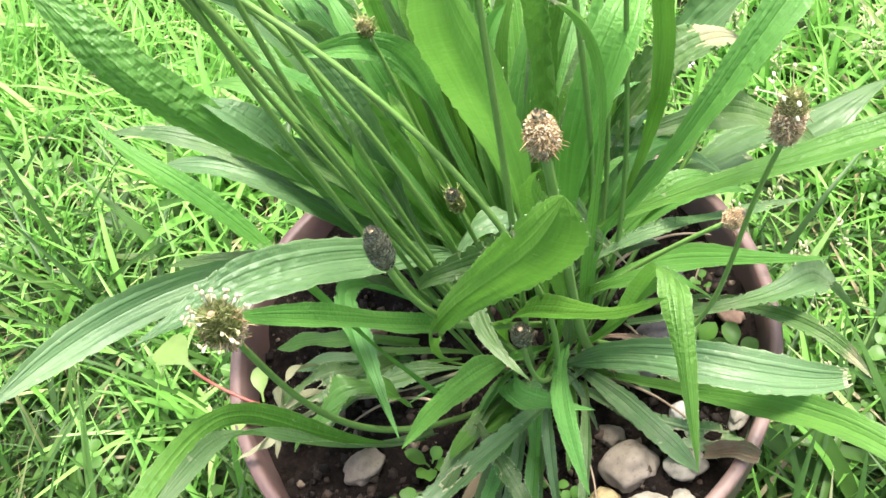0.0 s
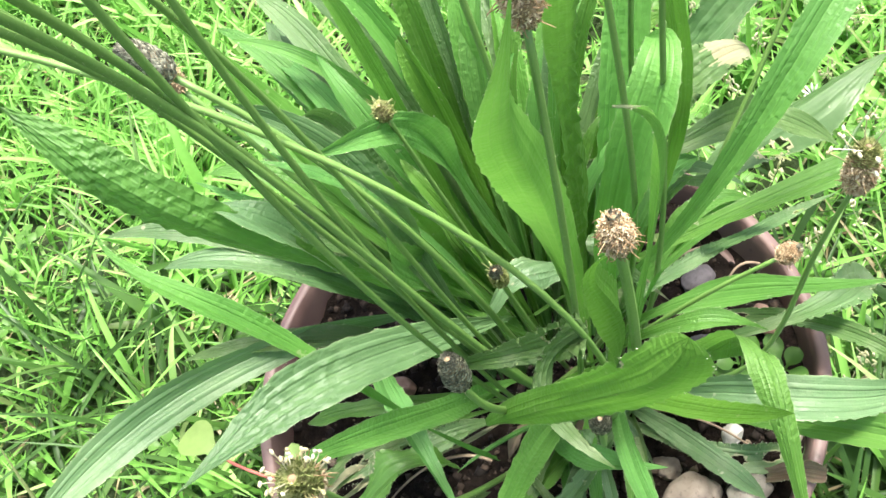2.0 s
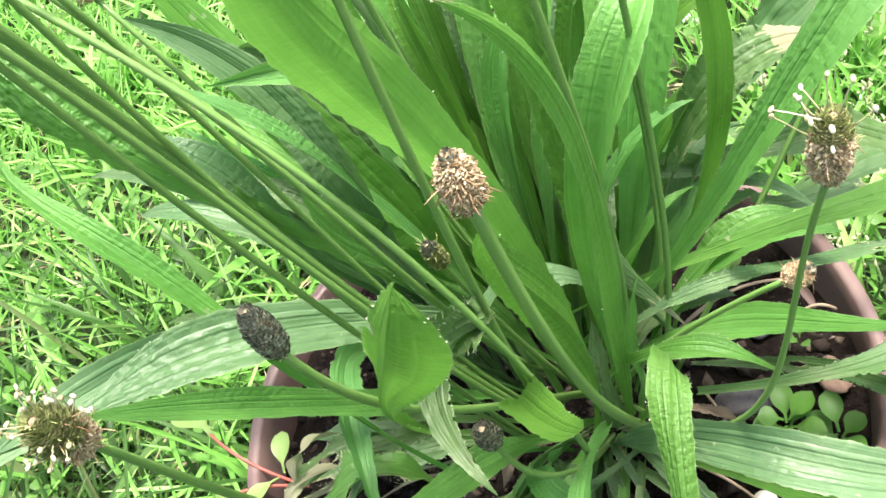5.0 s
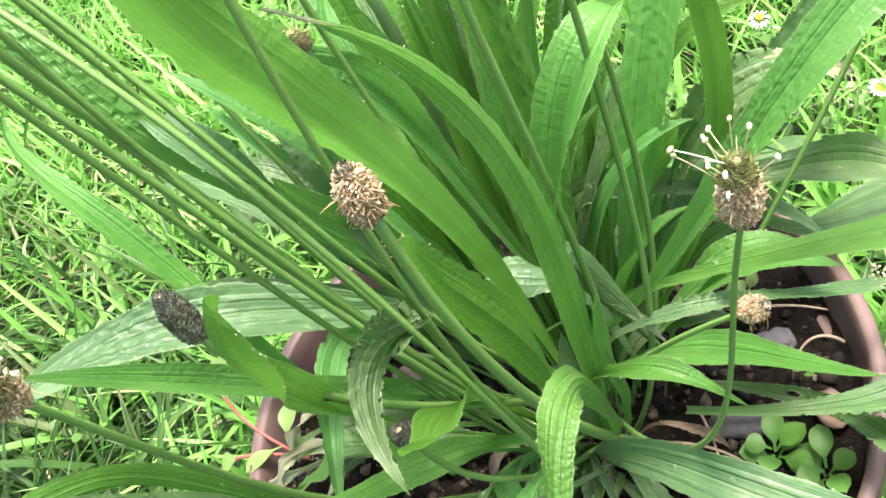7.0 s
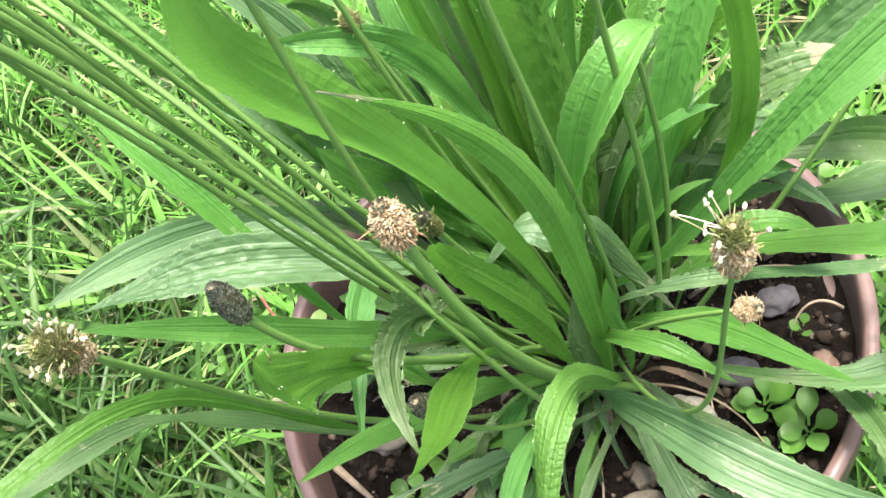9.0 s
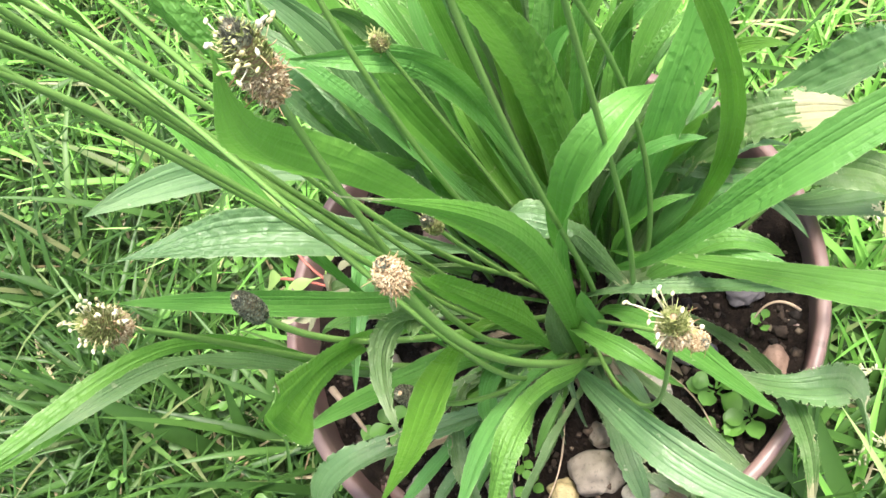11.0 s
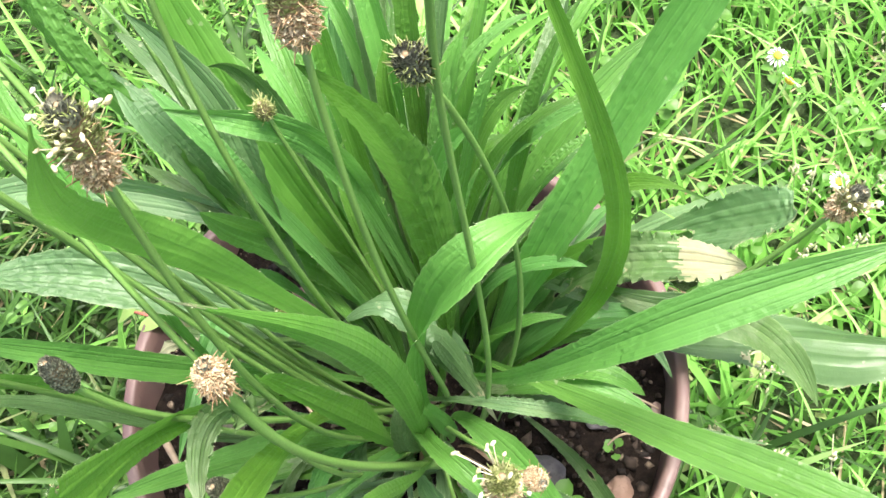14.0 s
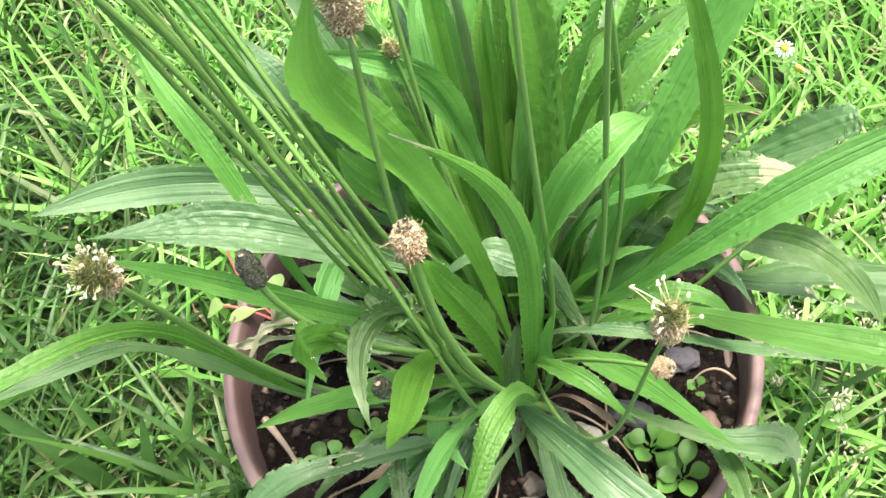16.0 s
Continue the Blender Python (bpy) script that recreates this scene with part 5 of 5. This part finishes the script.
def scatter(x, y, reach, clump=0.0, hollow=0.0):
    """Spots round (x, y), thinning out softly near the reach; with hollow, thin near the middle too."""
    def place(rng, n):
        r, a = reach * 1.3 * np.sqrt(rng.random(n)), rng.uniform(0, 2 * np.pi, n)
        if clump:
            c = rng.integers(0, n // 14 + 1, n)
            r, a = r[c], a[c]
        q = np.stack([x + r * np.cos(a), y + r * np.sin(a)], 1) + rng.normal(0, clump + 1e-6, (n, 2))
        keep = rng.random(n) < 1 / (1 + (r / reach) ** 8)
        if hollow:
            keep = (rng.random(n) < np.exp(-((r / reach) ** 2) * 2)) & (rng.random(n) > 1 / (1 + (r / hollow) ** 8))
        return q[keep & (np.hypot(q[:, 0], q[:, 1]) > 0.125)]
    return place


# Shade on the near lawn and brightness beyond are put into these colours.
GRASS_SHADED = grass_material("shaded_grass", [(0.0, (0.026, 0.066, 0.014)), (0.4, (0.04, 0.102, 0.02)), (0.8, (0.063, 0.146, 0.027)), (0.94, (0.12, 0.21, 0.056)), (1.0, (0.23, 0.23, 0.115))])
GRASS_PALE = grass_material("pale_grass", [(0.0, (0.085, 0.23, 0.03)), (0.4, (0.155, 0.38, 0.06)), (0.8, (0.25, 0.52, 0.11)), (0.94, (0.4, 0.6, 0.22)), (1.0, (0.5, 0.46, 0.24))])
THATCH = grass_material("dead_grass", [(0.0, (0.16, 0.12, 0.06)), (0.5, (0.3, 0.25, 0.13)), (1.0, (0.45, 0.4, 0.26))], 0.2)


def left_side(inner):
    """Keeps the spots on the shade-toned side of the lawn, with a ragged border."""
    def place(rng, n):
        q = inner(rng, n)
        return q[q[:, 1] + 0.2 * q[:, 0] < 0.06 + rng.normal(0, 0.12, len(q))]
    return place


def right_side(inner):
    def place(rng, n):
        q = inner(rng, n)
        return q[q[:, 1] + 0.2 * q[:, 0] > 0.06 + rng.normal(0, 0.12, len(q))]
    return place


AREA = (-0.25, 0.27, 0.92)
grass_patch("shaded_grass", "soft mid-green lawn grass beside the pot", 52000, left_side(scatter(*AREA)), (0.035, 0.09), (0.0018, 0.0036), (0.2, 1.1), (0.2, 1.3), 1, GRASS_SHADED)
grass_patch("shaded_long_grass", "long flopping mid-green grass blades in loose tufts", 14000, left_side(scatter(*AREA, 0.014)), (0.08, 0.19), (0.0026, 0.0062), (0.3, 1.15), (0.2, 1.2), 2, GRASS_SHADED)
grass_patch("lawn_grass", "short dense yellow-green lawn grass beside the pot", 54000, right_side(scatter(*AREA)), (0.03, 0.08), (0.0018, 0.004), (0.1, 1.0), (0.2, 1.3), 4, GRASS_PALE)
grass_patch("long_grass", "longer arching yellow-green grass blades in tufts", 13000, right_side(scatter(*AREA, 0.012)), (0.06, 0.15), (0.0022, 0.0058), (0.15, 1.0), (0.2, 1.2), 5, GRASS_PALE)
grass_patch("broad_shaded_grass", "broad flopping grass blades among the mid-green lawn", 220, left_side(scatter(*AREA, 0.02)), (0.09, 0.2), (0.007, 0.012), (0.4, 1.2), (0.2, 1.0), 12, GRASS_SHADED)
grass_patch("broad_pale_grass", "broad bright yellow-green grass blades in the lawn", 400, right_side(scatter(*AREA, 0.02)), (0.08, 0.18), (0.006, 0.011), (0.3, 1.1), (0.2, 1.0), 13, GRASS_PALE)
grass_patch("thatch", "dead straw-coloured grass lying between the green blades", 3500, scatter(*AREA), (0.04, 0.12), (0.0012, 0.003), (1.1, 1.5), (0.0, 0.4), 6, THATCH)
grass_patch("far_grass", "lawn grass farther from the pot", 42000, scatter(-0.25, 0.27, 3.2, 0.0, 0.85), (0.05, 0.12), (0.004, 0.007), (0.1, 0.9), (0.3, 1.5), 3, GRASS_PALE)


# ---- small growth in the lawn ----
def lawn_leaves():
    """Round leaves of clover and other low weeds between the grass."""
    bm = bmesh.new()
    rnd = random.Random(8)
    for k in range(800):
        x, y = rnd.uniform(-0.9, 0.45), rnd.uniform(-0.3, 0.75)
        if math.hypot(x, y) < 0.17 or (x < -0.05 and rnd.random() < 0.65):
            continue
        z, size, turn = rnd.uniform(0.02, 0.05), rnd.uniform(0.008, 0.015), rnd.uniform(0, 6.283)
        for j in range(3):
            a = turn + j * 2.094
            d = Vector((math.cos(a), math.sin(a), rnd.uniform(-0.1, 0.35)))
            round_leaf(bm, (x, y, z), Vector((x, y, z)) + d * size, size * 0.85)
    return bm


tagged(mesh_object("clover", lawn_leaves(), WEED), "low clover leaves scattered through the lawn", "clover", kind="stuff")


def seed_panicles():
    bm = bmesh.new()
    rnd = random.Random(9)
    for k in range(110):
        x, y = rnd.uniform(0.13, 0.42), rnd.uniform(-0.12, 0.55)
        if math.hypot(x, y) < 0.165:
            continue
        h = rnd.uniform(0.05, 0.1)
        lean = Vector((rnd.uniform(-0.5, 0.5), rnd.uniform(-0.5, 0.5), 1)) * h
        path = bezier([(x, y, 0), Vector((x, y, 0)) + lean * 0.6, Vector((x, y, 0)) + lean], 6)
        tube(bm, path, [0.0004] * 7, 3)
        for j in range(16):
            s = rnd.uniform(0.55, 1.0)
            c = Vector(path[int(s * 6)]) + Vector((rnd.uniform(-1, 1), rnd.uniform(-1, 1), rnd.uniform(-0.6, 0.6))) * 0.011 * (1.2 - s)
            m = Matrix.Translation(c) @ Euler((rnd.uniform(-0.8, 0.8), rnd.uniform(-0.8, 0.8), 0)).to_matrix().to_4x4() @ Matrix.Diagonal((0.0009, 0.0009, 0.0026, 1))
            bmesh.ops.create_icosphere(bm, subdivisions=1, radius=1, matrix=m)
    return bm


SEED = island_material("grass_seed", [(0.0, (0.3, 0.34, 0.16)), (0.6, (0.5, 0.5, 0.3)), (1.0, (0.66, 0.63, 0.45))], 0.7, 0.2)
tagged(mesh_object("grass_seed_heads", seed_panicles(), SEED), "pale seed heads of meadow grass beside the pot", "grass", kind="stuff")

PETAL = plain("daisy_petal", (0.78, 0.76, 0.76), (0.86, 0.85, 0.84), 200.0, 0.6, 0.1, 0.0003, 0.3)
YOLK = plain("daisy_centre", (0.65, 0.42, 0.03), (0.8, 0.58, 0.06), 600.0, 0.8, 0.6, 0.0006)


def daisy(at, size, tilt, petals=22, seed=0, closed=0.1, label="white daisy with a yellow centre in the lawn"):
    rnd = random.Random(seed)
    ob = thing("daisy", label, "daisy", at, "daisies in the lawn")
    ob.rotation_euler = tilt
    bm = bmesh.new()
    bmesh.ops.create_uvsphere(bm, u_segments=12, v_segments=8, radius=1, matrix=Matrix.Diagonal((size * 0.2, size * 0.2, size * 0.13, 1)))
    part("centre", bm, YOLK, ob)
    for k in range(petals):
        a = k / petals * 6.283 + rnd.uniform(-0.05, 0.05)
        d = Vector((math.cos(a), math.sin(a), closed + rnd.uniform(-0.12, 0.12)))
        bm = bmesh.new()
        round_leaf(bm, d * size * 0.14, d * size * 0.5, size * 0.11)
        part("petal", bm, PETAL, ob)
    bm = bmesh.new()
    tube(bm, bezier([(0, 0, -0.0005), (0.002, 0, -0.02), (0.0, 0.004, -at[2])], 5), [0.0008] * 6, 5)
    part("stem", bm, STEM, ob)
    return ob


daisy((0.092, 0.362, 0.05), 0.02, (-0.9, 0.5, 0), 20, 1)
daisy((0.076, 0.381, 0.05), 0.016, (0.3, 0.1, 0), 14, 2, -0.5)
daisy((-0.003, 0.346, 0.05), 0.017, (-0.4, -0.2, 0), 20, 3)
daisy((0.153, 0.295, 0.05), 0.015, (0.2, 0.3, 0), 18, 4)
daisy((0.167, 0.369, 0.05), 0.022, (-0.5, 0.0, 0), 22, 5)
daisy((0.242, 0.222, 0.034), 0.015, (0.2, -0.3, 0), 10, 6, 1.6, "half-closed yellow daisy with few petals in the lawn")
